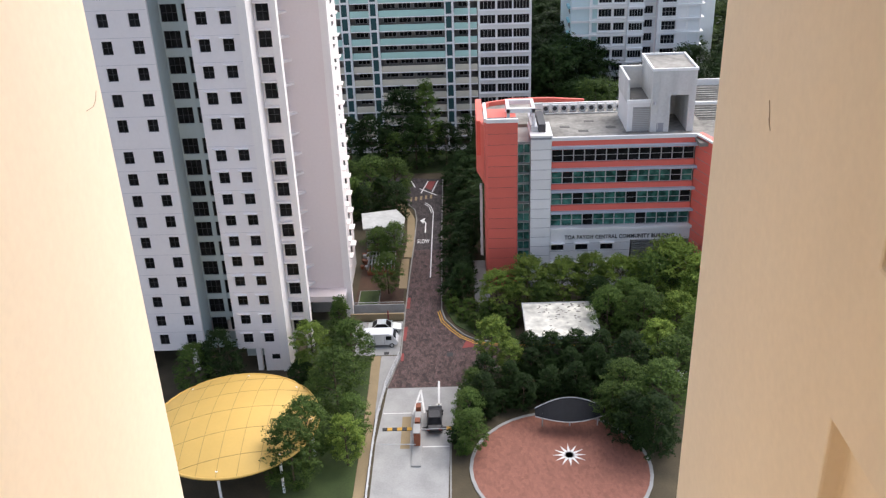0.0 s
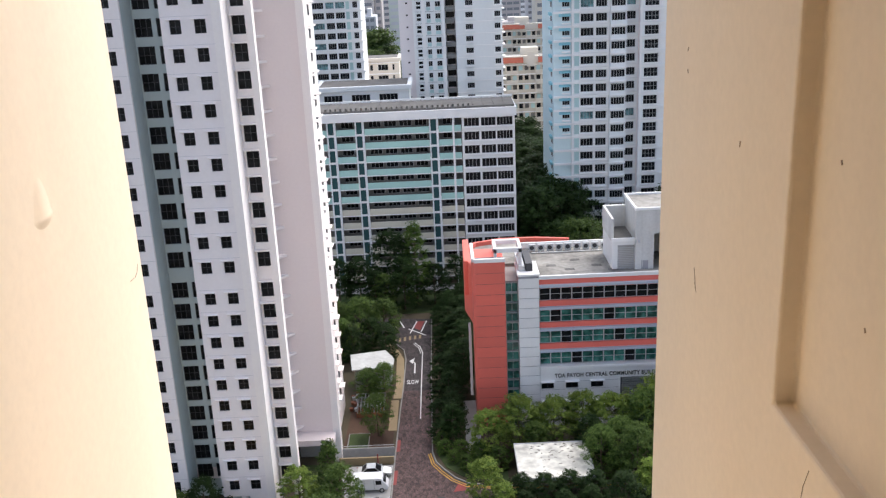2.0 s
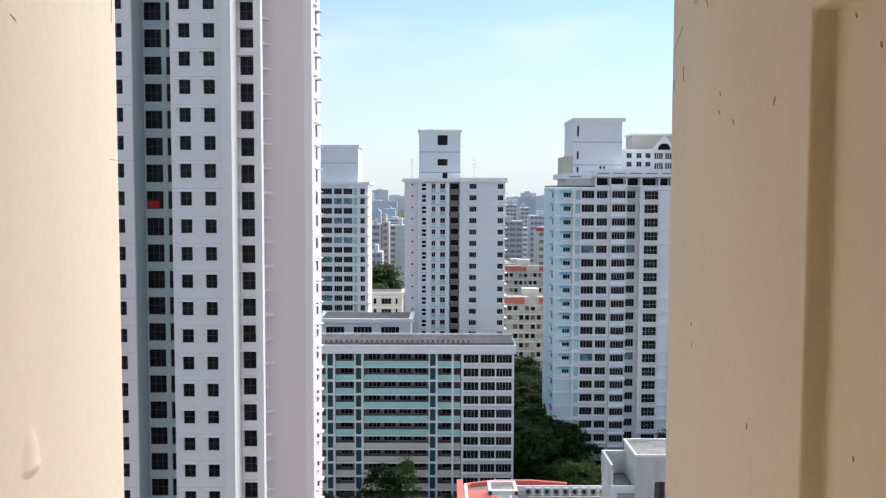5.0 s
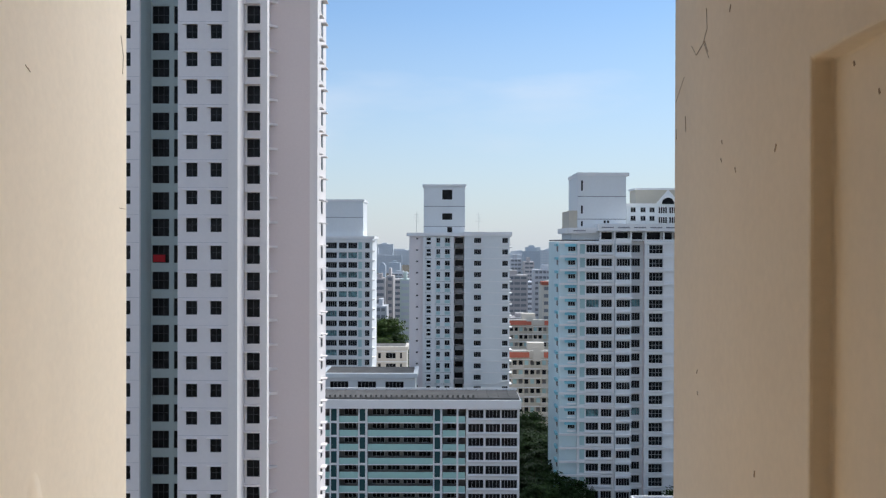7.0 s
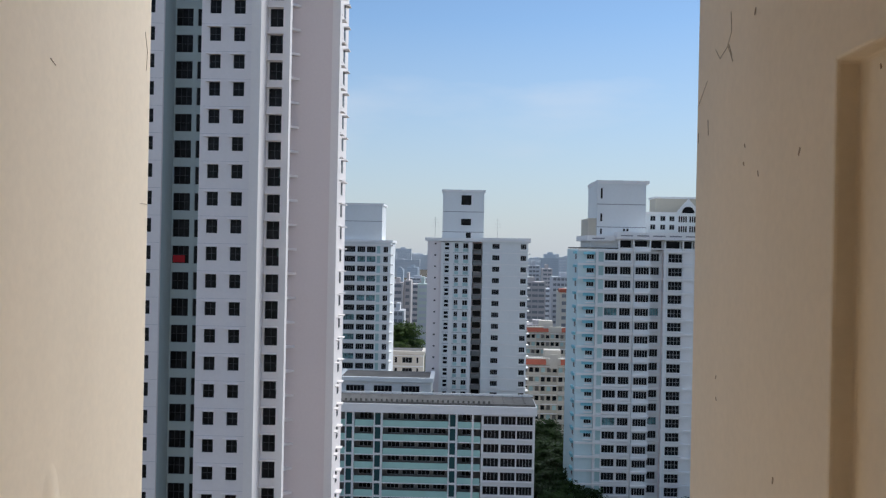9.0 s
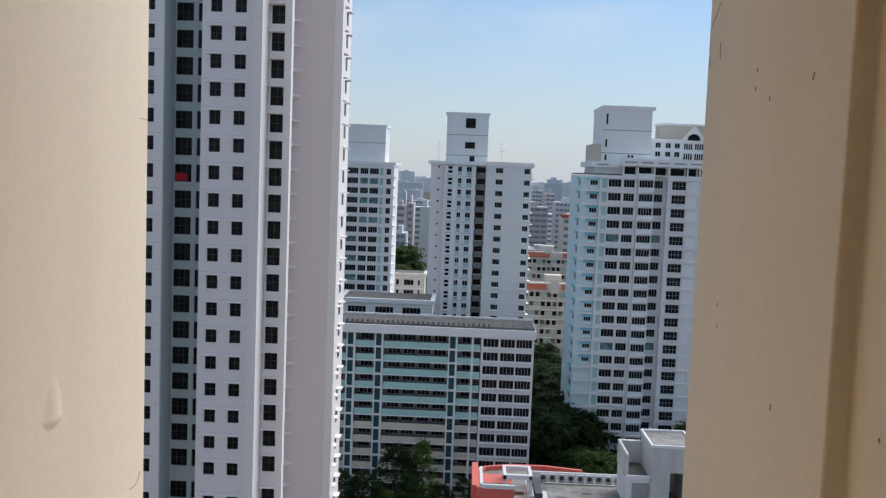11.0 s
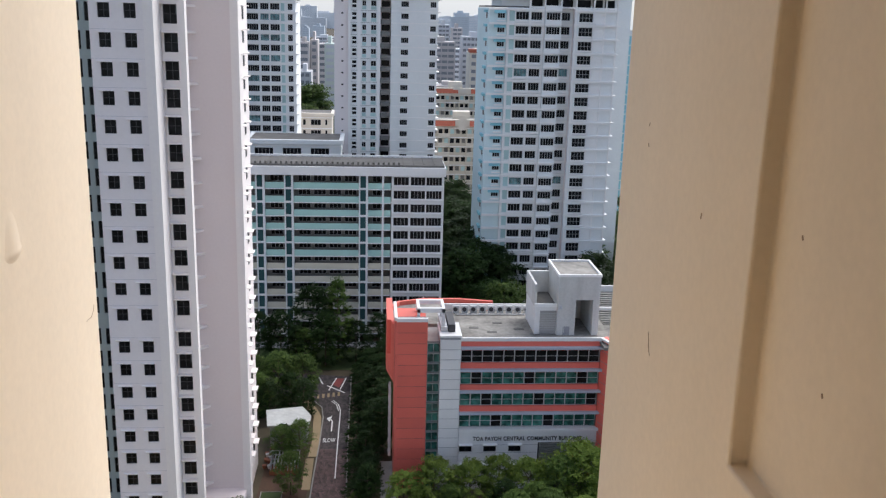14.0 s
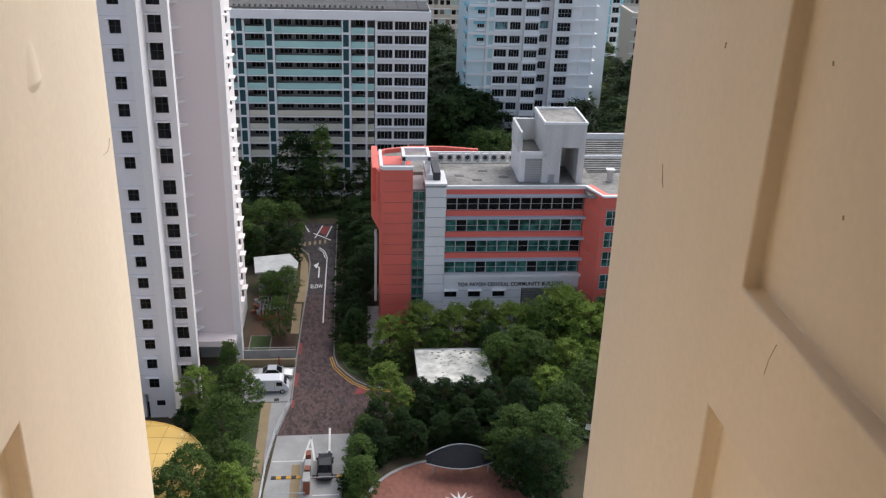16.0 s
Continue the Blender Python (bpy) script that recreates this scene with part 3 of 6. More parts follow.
for pts in ([(-8.0, 100.5), (-7.5, 100.5), (-7.4, 103.8), (-7.9, 103.8)], [(-7.9, 108.5), (-7.3, 108.5), (-7.3, 111.5), (-7.8, 111.5)], [(-0.4, 98.4), (1.2, 98.7), (1.0, 100.0), (0.2, 100.3)], [(-7.95, 95.8), (-7.6, 95.8), (-7.6, 97.5), (-7.9, 97.5)]):
    solid("red_patch", prism(pts, 0, 0.027), RED_PATCH, "faded red paint at the road edge", "road marking")
solid("drain_cover", boxes((-2.3, -1.5, 96.6, 97.5, 0, 0.03)), ASPHALT, "square iron drain cover in the setts", "drain cover")


def writing(name, text, size, place, turn, material, depth, label, category, parent=None, width=None):
    cu = bpy.data.curves.new(name, "FONT")
    cu.body, cu.size, cu.extrude, cu.align_x = text, size, depth, "LEFT"
    cu.space_character, cu.offset = 1.1, 0.022
    cu.materials.append(material)
    ob = new(name, cu)
    bpy.context.view_layer.update()
    if width:
        cu.size = size
        ob.scale = (width / max(ob.dimensions.x, 0.01), 1, 1)
    ob.rotation_euler = turn
    ob.location = place if parent is None else Vector(place) - ORIGIN[parent.name]
    ob.parent = parent
    return tagged(ob, label, category, "", "structure") if parent is None else tagged(ob, label)


writing("road_word", "SLOW", 1.9, (-6.95, 128.3, 0.036), (0, 0, 0), LINE, 0.004, "white word SLOW painted on the road", "road marking", None, 1.85)

solid("footpath", strip([(-10.2, 143.1), (-8.7, 139), (-8.2, 137.0), (-7.95, 128.5), (-8.2, 123.5)], 1.2, -0.02, 0.12), TANPATH, "tan paved footpath beside the road", "pavement")
solid("footpath", boxes((-9.1, -7.95, 114, 123, -0.02, 0.12)), TANPATH, "tan paved footpath beside the road", "pavement")
solid("footpath", strip([(-11.0, 97), (-10.9, 90), (-10.9, 82), (-11.2, 60)], 1.1, -0.02, 0.06), TANPATH, "tan footpath beside the driveway", "pavement")
solid("parking_bay", prism([(-14.5, 97.2), (-8.15, 97.2), (-8.05, 105.2), (-14.5, 105.2)], -0.05, 0.035), CONCRETE, "pale concrete parking bay", "pavement")
solid("apron", prism([(-10.3, 84), (-9.4, 90), (-8.1, 97), (-10.4, 97), (-10.4, 90)], -0.05, 0.03), CONCRETE, "pale concrete strip inside the rail", "pavement")
solid("lawn", prism([(-20, 70), (-11.6, 70), (-11.5, 97), (-15, 97), (-15, 106), (-20, 106)], -0.03, 0.05), LAWN, "mown lawn below the tower", "lawn")
solid("lawn", prism([(-2.6, 108.2), (-1.2, 104), (2, 100.6), (6.5, 99.8), (6.5, 103), (1, 104.5), (-1.5, 110)], -0.03, 0.10), LAWN, "small lawn inside the curved kerb", "lawn")
solid("garden_bed", prism([(-15, 107.8), (-8.3, 107.8), (-8.3, 114), (-9.2, 126), (-14.5, 126)], -0.03, 0.06), paint("red_soil", (0.075, 0.042, 0.026), 0.95, 0.35, 4, 0.4, 0.4), "reddish earth of the garden strip", "garden")
solid("lawn", prism([(-60, 157), (60, 157), (60, 171), (-60, 171)], -0.03, 0.04), LAWN, "shaded lawn before the long block", "lawn")
solid("apron", boxes((-60, 15, 168, 171.5, -0.05, 0.05)), CONCRETE, "concrete apron before the long block", "pavement")
solid("apron", boxes((1.5, 3.6, 106, 122, -0.05, 0.06)), CONCRETE, "concrete walk beside the red stair block", "pavement")

# ---- tall pale tower with punched windows ----
tower = thing("tower_block", "tall pale tower block with rows of dark punched windows", "building", -26, 100, 0)
TOPZ = 108.0
head = [5.45 + 2.58 * k for k in range(10)] + [32.26 + 2.812 * k for k in range(27)]
win_rows = [(z - 1.42, z) for z in head]
bm = facade(bmesh.new(), -27.3, -22.1, 3.2, TOPZ, 94.5, 94.9, [(-26.45, -25.3), (-23.97, -22.82)], win_rows)
box(bm, -24.2, -22.1, 94.5, 94.9, 0, 3.2)
part("wall", bm, TOWER_GREY, tower)
for z in head:
    part("joint", boxes((-27.28, -22.12, 94.494, 94.52, z + 0.30, z + 0.335)), TOWER_JOINT, tower)
    for a, b in ((-26.45, -25.3), (-23.97, -22.82)):
        window(tower, a, b, z - 1.42, z, 94.66, 2, 2)
        part("sunshade", boxes((a - 0.32, b + 0.04, 94.22, 94.50, z + 0.0, z + 0.07)), TOWER_WHITE, tower)
part("low_window", boxes((-23.3, -22.35, 94.47, 94.51, 1.7, 2.35)), GLASS, tower)
part("side_wall", boxes((-27.3, -26.9, 94.902, 107, 3.2, TOPZ), (-22.5, -22.1, 94.902, 98, 0, TOPZ)), TOWER_WHITE, tower)
part("column", boxes((-22.096, -21.15, 94.25, 98.0, 0, TOPZ)), TOWER_WHITE, tower, "white corner column")
# narrow recess with one window a floor
rec_rows = [(z - 1.92, z - 0.02) for z in head]
bm = facade(bmesh.new(), -21.146, -19.5, 2.6, TOPZ, 97.8, 98.2, [(-20.95, -19.55)], rec_rows)
part("wall", bm, TOWER_WHITE, tower)
for z in head:
    window(tower, -20.95, -19.55, z - 1.92, z - 0.02, 97.92, 2, 2)
    part("ledge", boxes((-21.14, -19.45, 97.1, 97.797, z + 0.02, z + 0.12)), TOWER_WHITE, tower)
for k, lean in ((2, 0.5), (5, 0.42), (8, 0.6), (11, 0.5), (12, 0.35), (16, 0.5), (21, 0.45), (24, 0.55), (29, 0.5)):
    z = head[k]
    sash = part("open_sash", boxes((-19.62, -19.58, 97.85 - lean, 97.85, z - 1.0, z - 0.1)), FRAME_DARK, tower, "dark window sash standing open")
    part("sash_glass", boxes((-19.64, -19.56, 97.9 - lean, 97.80, z - 0.92, z - 0.18)), GLASS_GREEN, sash)
part("fin", boxes((-19.496, -18.75, 97.4, 98.5, 0, TOPZ)), TOWER_WHITE, tower, "white projecting fin wall")
# recess beside the front block, with its teal side wall and back wall
part("wall", boxes((-45, -44.6, 94.5, 112, 3, TOPZ)), TOWER_GREY, tower)
bm = facade(bmesh.new(), -44.6, -31.2, 3.2, TOPZ, 94.5, 94.9, [(-43.6, -42.5), (-41.0, -39.9), (-36.5, -35.4), (-33.25, -32.12)], win_rows)
part("wall", bm, TOWER_GREY, tower)
part("side_wall", boxes((-31.6, -31.2, 94.902, 98.3, 3.2, TOPZ)), TOWER_TEAL, tower, "teal-grey side wall of the recess")
back_rows = [(z - 1.85, z + 0.02) for z in head]
bm = facade(bmesh.new(), -31.6, -26.9, 5, TOPZ, 98.3, 98.7, [(-31.1, -29.3), (-28.8, -27.4)], back_rows)
part("back_wall", bm, TOWER_TEAL, tower, "teal-grey wall at the back of the recess")
for i, z in enumerate(head):
    for a, b in ((-43.6, -42.5), (-41.0, -39.9), (-36.5, -35.4), (-33.25, -32.12)):
        window(tower, a, b, z - 1.42, z, 94.66, 2, 2)
    window(tower, -31.1, -29.3, z - 1.85, z + 0.02, 98.45, 3, 2)
    window(tower, -28.8, -27.4, z - 1.85, z + 0.02, 98.45, 2, 2)
    part("joint", boxes((-44.6, -31.22, 94.494, 94.52, z + 0.30, z + 0.335)), TOWER_JOINT, tower)
hung = part("hung_cloth", boxes((-30.95, -29.7, 98.2, 98.29, head[21] - 1.75, head[21] - 1.0)), RED_CLOTH, tower, "red cloth hung out to dry")
# pink end wall and the storey ledges at its sides
part("end_wall", boxes((-21.0, -15.65, 107, 107.4, 3.6, TOPZ)), TOWER_PINK, tower, "plain pale pink end wall")
part("edge_column", boxes((-15.646, -14.75, 106.7, 108.2, 0, TOPZ)), TOWER_WHITE, tower, "white corner column")
part("side_wall", boxes((-16.2, -15.75, 108.2, 122, 0, TOPZ)), TOWER_WHITE, tower)
tri = prism([(-20.75, 105.3), (-20.75, 106.99), (-19.35, 106.99)], 0, 0.28)
tri_me = mesh_of(tri, "ledge", TOWER_WHITE)
ORIGIN_T = ORIGIN[tower.name]
for i, z in enumerate(head):
    ob = new("ledge", tri_me)
    ob.parent = tower
    ob.location = Vector((0, 0, z - 0.3)) - ORIGIN_T
    for y in (109.6, 113.4, 117.2):
        part("side_ledge", boxes((-15.75, -15.05, y, y + 1.6, z - 0.1, z + 0.02)), TOWER_WHITE, tower)
        part("side_window", boxes((-15.755, -15.70, y + 0.2, y + 1.4, z - 1.6, z - 0.12)), GLASS, tower)
part("canopy", boxes((-20.3, -15.3, 104.6, 107, 3.6, 4.4)), TOWER_PINK, tower, "pale pink entrance canopy")
part("entrance_wall", boxes((-20.4, -15.8, 108.2, 108.6, 0, 3.6)), CONCRETE, tower)
part("floor_core", boxes((-44.5, -27, 99, 121, 3, TOPZ - 0.5), (-26.8, -16.3, 108.0, 121.9, 3.7, TOPZ - 0.5), (-26.8, -21.0, 98.3, 107.9, 3.7, TOPZ - 0.5)), TOWER_GREY, tower)
part("roof", boxes((-45, -14.7, 94.2, 122, TOPZ, TOPZ + 0.8)), TOWER_WHITE, tower)
for x in (-25.2, -40.0, -33.0):
    part("post", boxes((x, x + 0.6, 94.6, 95.2, 0, 3.2)), TOWER_GREY, tower)
part("deck_wall", boxes((-44, -27.2, 100, 100.3, 0, 3.2), (-27.2, -21, 97.9, 98.2, 0, 3.2)), TOWER_TEAL, tower)

# ---- long block with sea-green and beige corridors ----
slab = thing("long_block", "long twelve-storey block with sea-green and beige corridor parapets", "building", -6, 177, 0)
S, ROOF = 2.6, 33.0
floors = [ROOF - S * (k + 1) for k in range(12)]
part("floor_core", boxes((-70, 13.4, 174.6, 181, 0, ROOF)), CORRIDOR_SHADE, slab)
stairs = [(-46, -44.7), (-40.5, -39.2), (-27.5, -26.2), (-21.2, -19.9), (-15.9, -14.6), (-2.0, -0.7)]
for k, z in enumerate(floors):
    edges = [-70] + [e for s in stairs for e in s] + [4.0]
    for a, b in zip(edges[::2], edges[1::2]):
        part("parapet", boxes((a + 0.25, b - 0.25, 172.0, 172.18, z - 0.15, z + 1.0)), SLAB_GREEN if k < 6 else SLAB_BEIGE, slab, "sea-green parapet" if k < 6 else "beige parapet")
        part("floor_slab", boxes((a + 0.2, b - 0.2, 171.94, 174.6, z - 0.32, z - 0.153)), WHITE_TRIM, slab)
        n = max(1, int((b - a) / 3.1))
        for i in range(n):
            x = a + 0.5 + (b - a - 1) * (i + 0.15) / n
            window(slab, x, x + 2.3, z + 0.8, z + 2.1, 174.50, 3, 1, GLASS, FRAME_PALE)
    for a, b in stairs:
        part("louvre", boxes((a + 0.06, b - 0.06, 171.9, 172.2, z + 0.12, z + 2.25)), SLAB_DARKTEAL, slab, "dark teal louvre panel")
        part("spandrel", boxes((a + 0.05, b - 0.05, 171.86, 172.2, z - 0.3, z + 0.116)), PALE_BLUE, slab)
for a, b in stairs:
    for x in (a, b):
        part("pilaster", boxes((x - 0.2, x + 0.05 if x == a else x + 0.2, 171.8, 172.5, 0, ROOF)), PALE_BLUE, slab)
part("pilaster", boxes((2.1, 2.5, 171.8, 172.5, 0, ROOF), ), WHITE_TRIM, slab)
wrows = [(z + 0.65, z + 2.25) for z in floors]
bm = facade(bmesh.new(), 3.9, 13.8, 0, ROOF, 171.8, 172.3, [(4.3, 7.15), (7.5, 10.25), (10.45, 13.4)], wrows)
part("wall", bm, WHITE_TRIM, slab)
for z in floors:
    for a, b, n in ((4.3, 7.15, 4), (7.5, 10.25, 4), (10.45, 13.4, 5)):
        window(slab, a, b, z + 0.65, z + 2.25, 172.05, n, 1, GLASS, FRAME_PALE, 0.055)
        part("sill", boxes((a - 0.1, b + 0.1, 171.5, 171.797, z + 0.38, z + 0.52)), WHITE_TRIM, slab)
part("end_wall", boxes((13.4, 13.8, 172.304, 181, 0, ROOF)), WHITE_TRIM, slab)
part("cornice", boxes((-70.3, 14.1, 171.2, 171.796, ROOF - 0.1, ROOF + 1.5), (13.8, 14.1, 171.8, 181.2, ROOF - 0.1, ROOF + 1.5)), WHITE_TRIM, slab, "pale concrete cornice")
part("roof", boxes((-70, 13.79, 171.8, 181.2, ROOF + 0.004, ROOF + 1.9)), ROOF_GREY, slab, "weathered grey ribbed roof")
rib_me = mesh_of(boxes((-0.18, 0.18, 0, 0.5, 0, 0.45)), "roof_rib", ROOF_GREY)
for i in range(76):
    shared("roof_rib", rib_me, slab, (-66 + i * 0.95, 171.95, ROOF + 1.9))
rib2 = mesh_of(boxes((-0.07, 0.07, 0, 8.4, 0, 0.12)), "roof_batten", ROOF_GREY)
for i in range(42):
    shared("roof_batten", rib2, slab, (-68 + i * 1.95, 172.6, ROOF + 1.9))
part("roof_edge", boxes((-70, 14.05, 180.9, 181.3, ROOF + 1.9, ROOF + 2.25)), WHITE_TRIM, slab)

# ---- red and grey community building ----
hall = thing("community_building", "coral-red and light grey clad five-storey public building", "building", 18, 120, 0)
YF, RZ = 114.0, 21.7
part("core", boxes((4.2, 30.4, YF + 1.2, 127, 0, RZ - 0.8), (35.2, 60, 111.5, 136, 0, RZ - 0.8), (30.4, 35.2, 116, 136, 0, RZ - 0.8)), CONCRETE, hall)
part("roof", boxes((12.2, 30.396, YF + 0.8, 127.0, RZ - 0.79, RZ - 0.35), (30.4, 60, YF - 2.4, 136.2, RZ - 0.79, RZ - 0.35), (3.3, 12.2, YF + 7, 130.3, RZ - 0.79, RZ - 0.35)), ROOF_PALE, hall, "pale flat roof with dark rain stains")
part("parapet", boxes((11.9, 30.6, YF - 0.1, YF + 0.25, RZ - 0.34, RZ + 0.12)), GREY_CLAD, hall)
part("parapet", boxes((10.6, 24, 127.0, 127.3, RZ - 0.34, RZ + 0.55)), GREY_CLAD, hall)
part("parapet", boxes((35, 44, 136.2, 136.5, RZ - 0.34, RZ + 0.6)), GREY_CLAD, hall)
for k in range(16):
    z = 24.0 - 1.5 * (k + 1)
    part("panel", boxes((3.6, 7.5, YF, YF + 0.3, z + 0.02, z + 1.48)), RED_CLAD, hall)
    part("side_panel", boxes((3.3, 3.597, YF + 0.02, YF + 7, z + 0.02, z + 1.48)), RED_CLAD, hall)
part("backing", boxes((3.65, 7.45, YF + 0.02, YF + 2.5, 0, 23.9)), FRAME_DARK, hall)
part("core", boxes((3.62, 7.46, YF + 0.31, YF + 7.0, 0, 23.6)), RED_CLAD, hall)
part("parapet", boxes((3.5, 7.55, YF - 0.06, YF + 0.34, 24.0, 24.5)), GREY_CLAD, hall)
part("parapet", boxes((3.2, 3.6, YF + 0.34, YF + 7.2, 24.0, 24.5)), GREY_CLAD, hall)
part("roof_frame", boxes((6.2, 6.6, YF + 2.0, YF + 2.4, 23.6, 25.1), (9.5, 9.9, YF + 2.0, YF + 2.4, RZ, 25.1), (6.2, 9.9, YF + 2.0, YF + 2.5, 24.6, 25.2), (6.2, 9.9, YF + 5.6, YF + 6.1, 24.6, 25.2), (6.2, 6.6, YF + 2.5, YF + 5.6, 24.6, 25.2), (9.5, 9.9, YF + 2.5, YF + 5.6, 24.6, 25.2), (6.2, 6.6, YF + 5.7, YF + 6.1, 23.6, 24.6), (9.5, 9.9, YF + 5.7, YF + 6.1, RZ, 24.6)), GREY_CLAD, hall, "light grey open frame on the roof")
part("side_wall", prism([(3.25, YF + 5), (3.25, YF + 17), (2.4, YF + 17), (2.3, YF + 10)], 13.5, 21.9), RED_CLAD, hall, "curved red wall at the side")
curve_roof = bmesh.new()
arc = [(2.6, 121.0), (2.6, 126.0), (4.2, 129.2), (8.0, 130.6), (13, 130.6), (18, 129.4)]
strip(arc, 0.5, 17, 21.95, curve_roof)
part("curved_wall", curve_roof, RED_CLAD, hall, "curved coral-red parapet")
# glass strip and grey stair column
for k in range(15):
    z = 1.4 * k
    window(hall, 7.55, 9.15, z + 0.1, z + 1.35, YF + 0.35, 2, 1, GLASS_GREEN, STEEL)
    part("panel", boxes((9.2, 11.9, YF - 0.35, YF - 0.05, z + 0.04 + 0.7, z + 2.06)), GREY_CLAD, hall)
    part("glass_rail", boxes((7.5, 9.15, YF - 0.05, YF + 0.2, z, z + 0.07)), STEEL, hall)
part("backing", boxes((9.25, 11.85, YF - 0.3, YF + 3, 0, RZ + 0.3)), JOINT, hall)
part("column_cap", boxes((9.1, 12.0, YF - 0.42, YF + 5, RZ + 0.3, RZ + 0.55)), GREY_CLAD, hall)
part("roof_duct", boxes((10.3, 11.2, YF + 1.0, YF + 6.5, RZ + 0.55, RZ + 1.6)), FRAME_DARK, hall)
part("roof_duct", boxes((9.3, 10.2, YF + 1.2, YF + 7, RZ + 0.55, RZ + 1.2)), STEEL, hall)
# window bands
band = [(20.05, 18.35), (16.95, 15.25), (13.9, 12.2), (10.8, 9.1)]
top = RZ - 0.34
for i, (hi, lo) in enumerate(band):
    part("spandrel", boxes((11.95, 30.55, YF, YF + 0.35, hi + 0.05, top)), RED_CLAD, hall, "coral-red spandrel panel")
    part("sunshade", boxes((11.92, 31.1, YF - 0.5, YF - 0.004, hi + 0.27, hi + 0.60)), BLUE_FIN, hall, "blue-grey metal sunshade")
    for n in range(13):
        x = 12.0 + n * 1.425
        window(hall, x, x + 1.39, lo, hi, YF + 0.22, 1, 2, GLASS if i == 0 or (n * 7 + i * 3) % 5 == 0 else GLASS_GREEN, FRAME_PALE, 0.05)
    top = lo - 0.05
part("sign_wall", boxes((11.95, 31.2, YF - 0.25, YF + 0.3, 6.9, top - 0.03)), GREY_CLAD, hall, "light grey wall with dark lettering")
part("sign_ledge", boxes((11.92, 31.3, YF - 0.6, YF - 0.254, top - 0.40, top - 0.03)), GREY_CLAD, hall)
bm = facade(bmesh.new(), 11.95, 22.8, 0, 6.9, YF - 0.2, YF + 0.3, [(12.1, 13.8), (15.4, 17.1), (18.8, 20.5)], [(2.6, 3.75), (5.5, 6.65)])
part("low_wall", bm, GREY_CLAD, hall)
for k in range(6):
    part("joint", boxes((11.97, 22.78, YF - 0.206, YF - 0.19, 0.8 + 1.15 * k, 0.84 + 1.15 * k)), JOINT, hall)
for x in (12.1, 15.4, 18.8):
    for z in (2.6, 5.5):
        window(hall, x, x + 1.7, z, z + 1.15, YF + 0.05, 2, 1)
        part("hood", boxes((x - 0.1, x + 1.8, YF - 0.7, YF - 0.204, z + 1.16, z + 1.26)), WHITE_TRIM, hall)
for k in range(12):
    part("louvre", boxes((23.0, 31.0, YF - 0.18, YF + 0.02, 2.9 + 0.33 * k, 3.1 + 0.33 * k)), STEEL, hall)
part("backing", boxes((22.85, 31.1, YF + 0.03, YF + 0.25, 0, 6.88)), FRAME_DARK, hall)
part("post", boxes((30.9, 31.4, YF - 0.3, YF + 0.2, 0, 6.9)), GREY_CLAD, hall)
writing("lettering", "TOA PAYOH CENTRAL COMMUNITY BUILDING", 0.8, (13.9, YF - 0.27, 7.25), (radians(90), 0, 0), BLACK, 0.03, "dark raised letters on the grey wall", "", hall, 14.8)
# red wing that comes forward
wing_wall = prism([(30.62, 114.2), (32.0, 110.2), (60, 110.2), (60, 111.4), (33.0, 111.4), (31.6, 115.2)], 2.5, RZ - 0.1)
part("wing_wall", wing_wall, RED_CLAD, hall, "coral-red wing wall")
for k in range(13):
    z = 2.6 + 1.45 * k
    part("joint", strip([(30.6, 114.19), (31.99, 110.18), (60, 110.18)], 0.03, z, z + 0.04), JOINT, hall)
part("parapet", strip([(30.62, 114.1), (32.0, 110.1), (60, 110.1)], 0.45, RZ - 0.096, RZ + 0.15), GREY_CLAD, hall)
for z in (5.0, 8.35, 11.7, 14.5, 17.55):
    for x in (32.6, 34.7, 36.8):
        window(hall, x, x + 1.7, z, z + 2.2, 110.10, 2, 2, GLASS_GREEN, FRAME_PALE, 0.07)
ramp_bm = bmesh.new()
strip([(31.0, 113.2), (40, 106.0)], 0.4, 4.2, 5.2, ramp_bm)
part("ramp_wall", ramp_bm, WHITE_TRIM, hall, "white edge of the outside stair")
# rooftop stair house and machines
STAIR_WHITE = paint("weathered_white", (0.62, 0.62, 0.60), 0.85, 0.16, 3, 0.6, 0.1, streak=6)
SY, SB = 116.3, 123.9
part("stair_house", boxes((24.95, 27.4, SY, SB, RZ - 0.34, 29.5), (27.404, 30.6, SY, SB, 26.3, 29.5), (29.75, 30.6, SY, SB, RZ - 0.34, 26.296), (27.404, 29.746, SB - 0.5, SB, RZ - 0.34, 26.296)), STAIR_WHITE, hall, "weathered white stair house with an open porch")
part("stair_roof", boxes((25.15, 30.4, SY + 0.2, SB - 0.2, 29.504, 29.6)), ROOF_PALE, hall)
for row in ((24.85, 30.7, SY - 0.1, SY + 0.15, 29.51, 29.85), (24.85, 25.1, SY + 0.154, SB - 0.2, 29.51, 29.85), (30.45, 30.7, SY + 0.154, SB - 0.2, 29.51, 29.85), (24.85, 30.7, SB - 0.196, SB + 0.05, 29.51, 29.85)):
    part("stair_parapet", boxes(row), WHITE_TRIM, hall)
for x in (25.9, 26.8, 28.6, 29.4):
    part("wall_rib", boxes((x, x + 0.07, SY - 0.04, SY - 0.003, 26.4 if x > 27.3 else RZ, 29.4)), STAIR_WHITE, hall)
part("stair_annex", boxes((22.0, 24.946, SY + 0.4, SB, RZ - 0.34, 25.2)), GREY_CLAD, hall)
part("annex_roof", boxes((22.2, 24.94, SY + 0.6, SB - 0.6, 25.204, 25.3)), ROOF_GREY, hall, "dark flat annex roof")
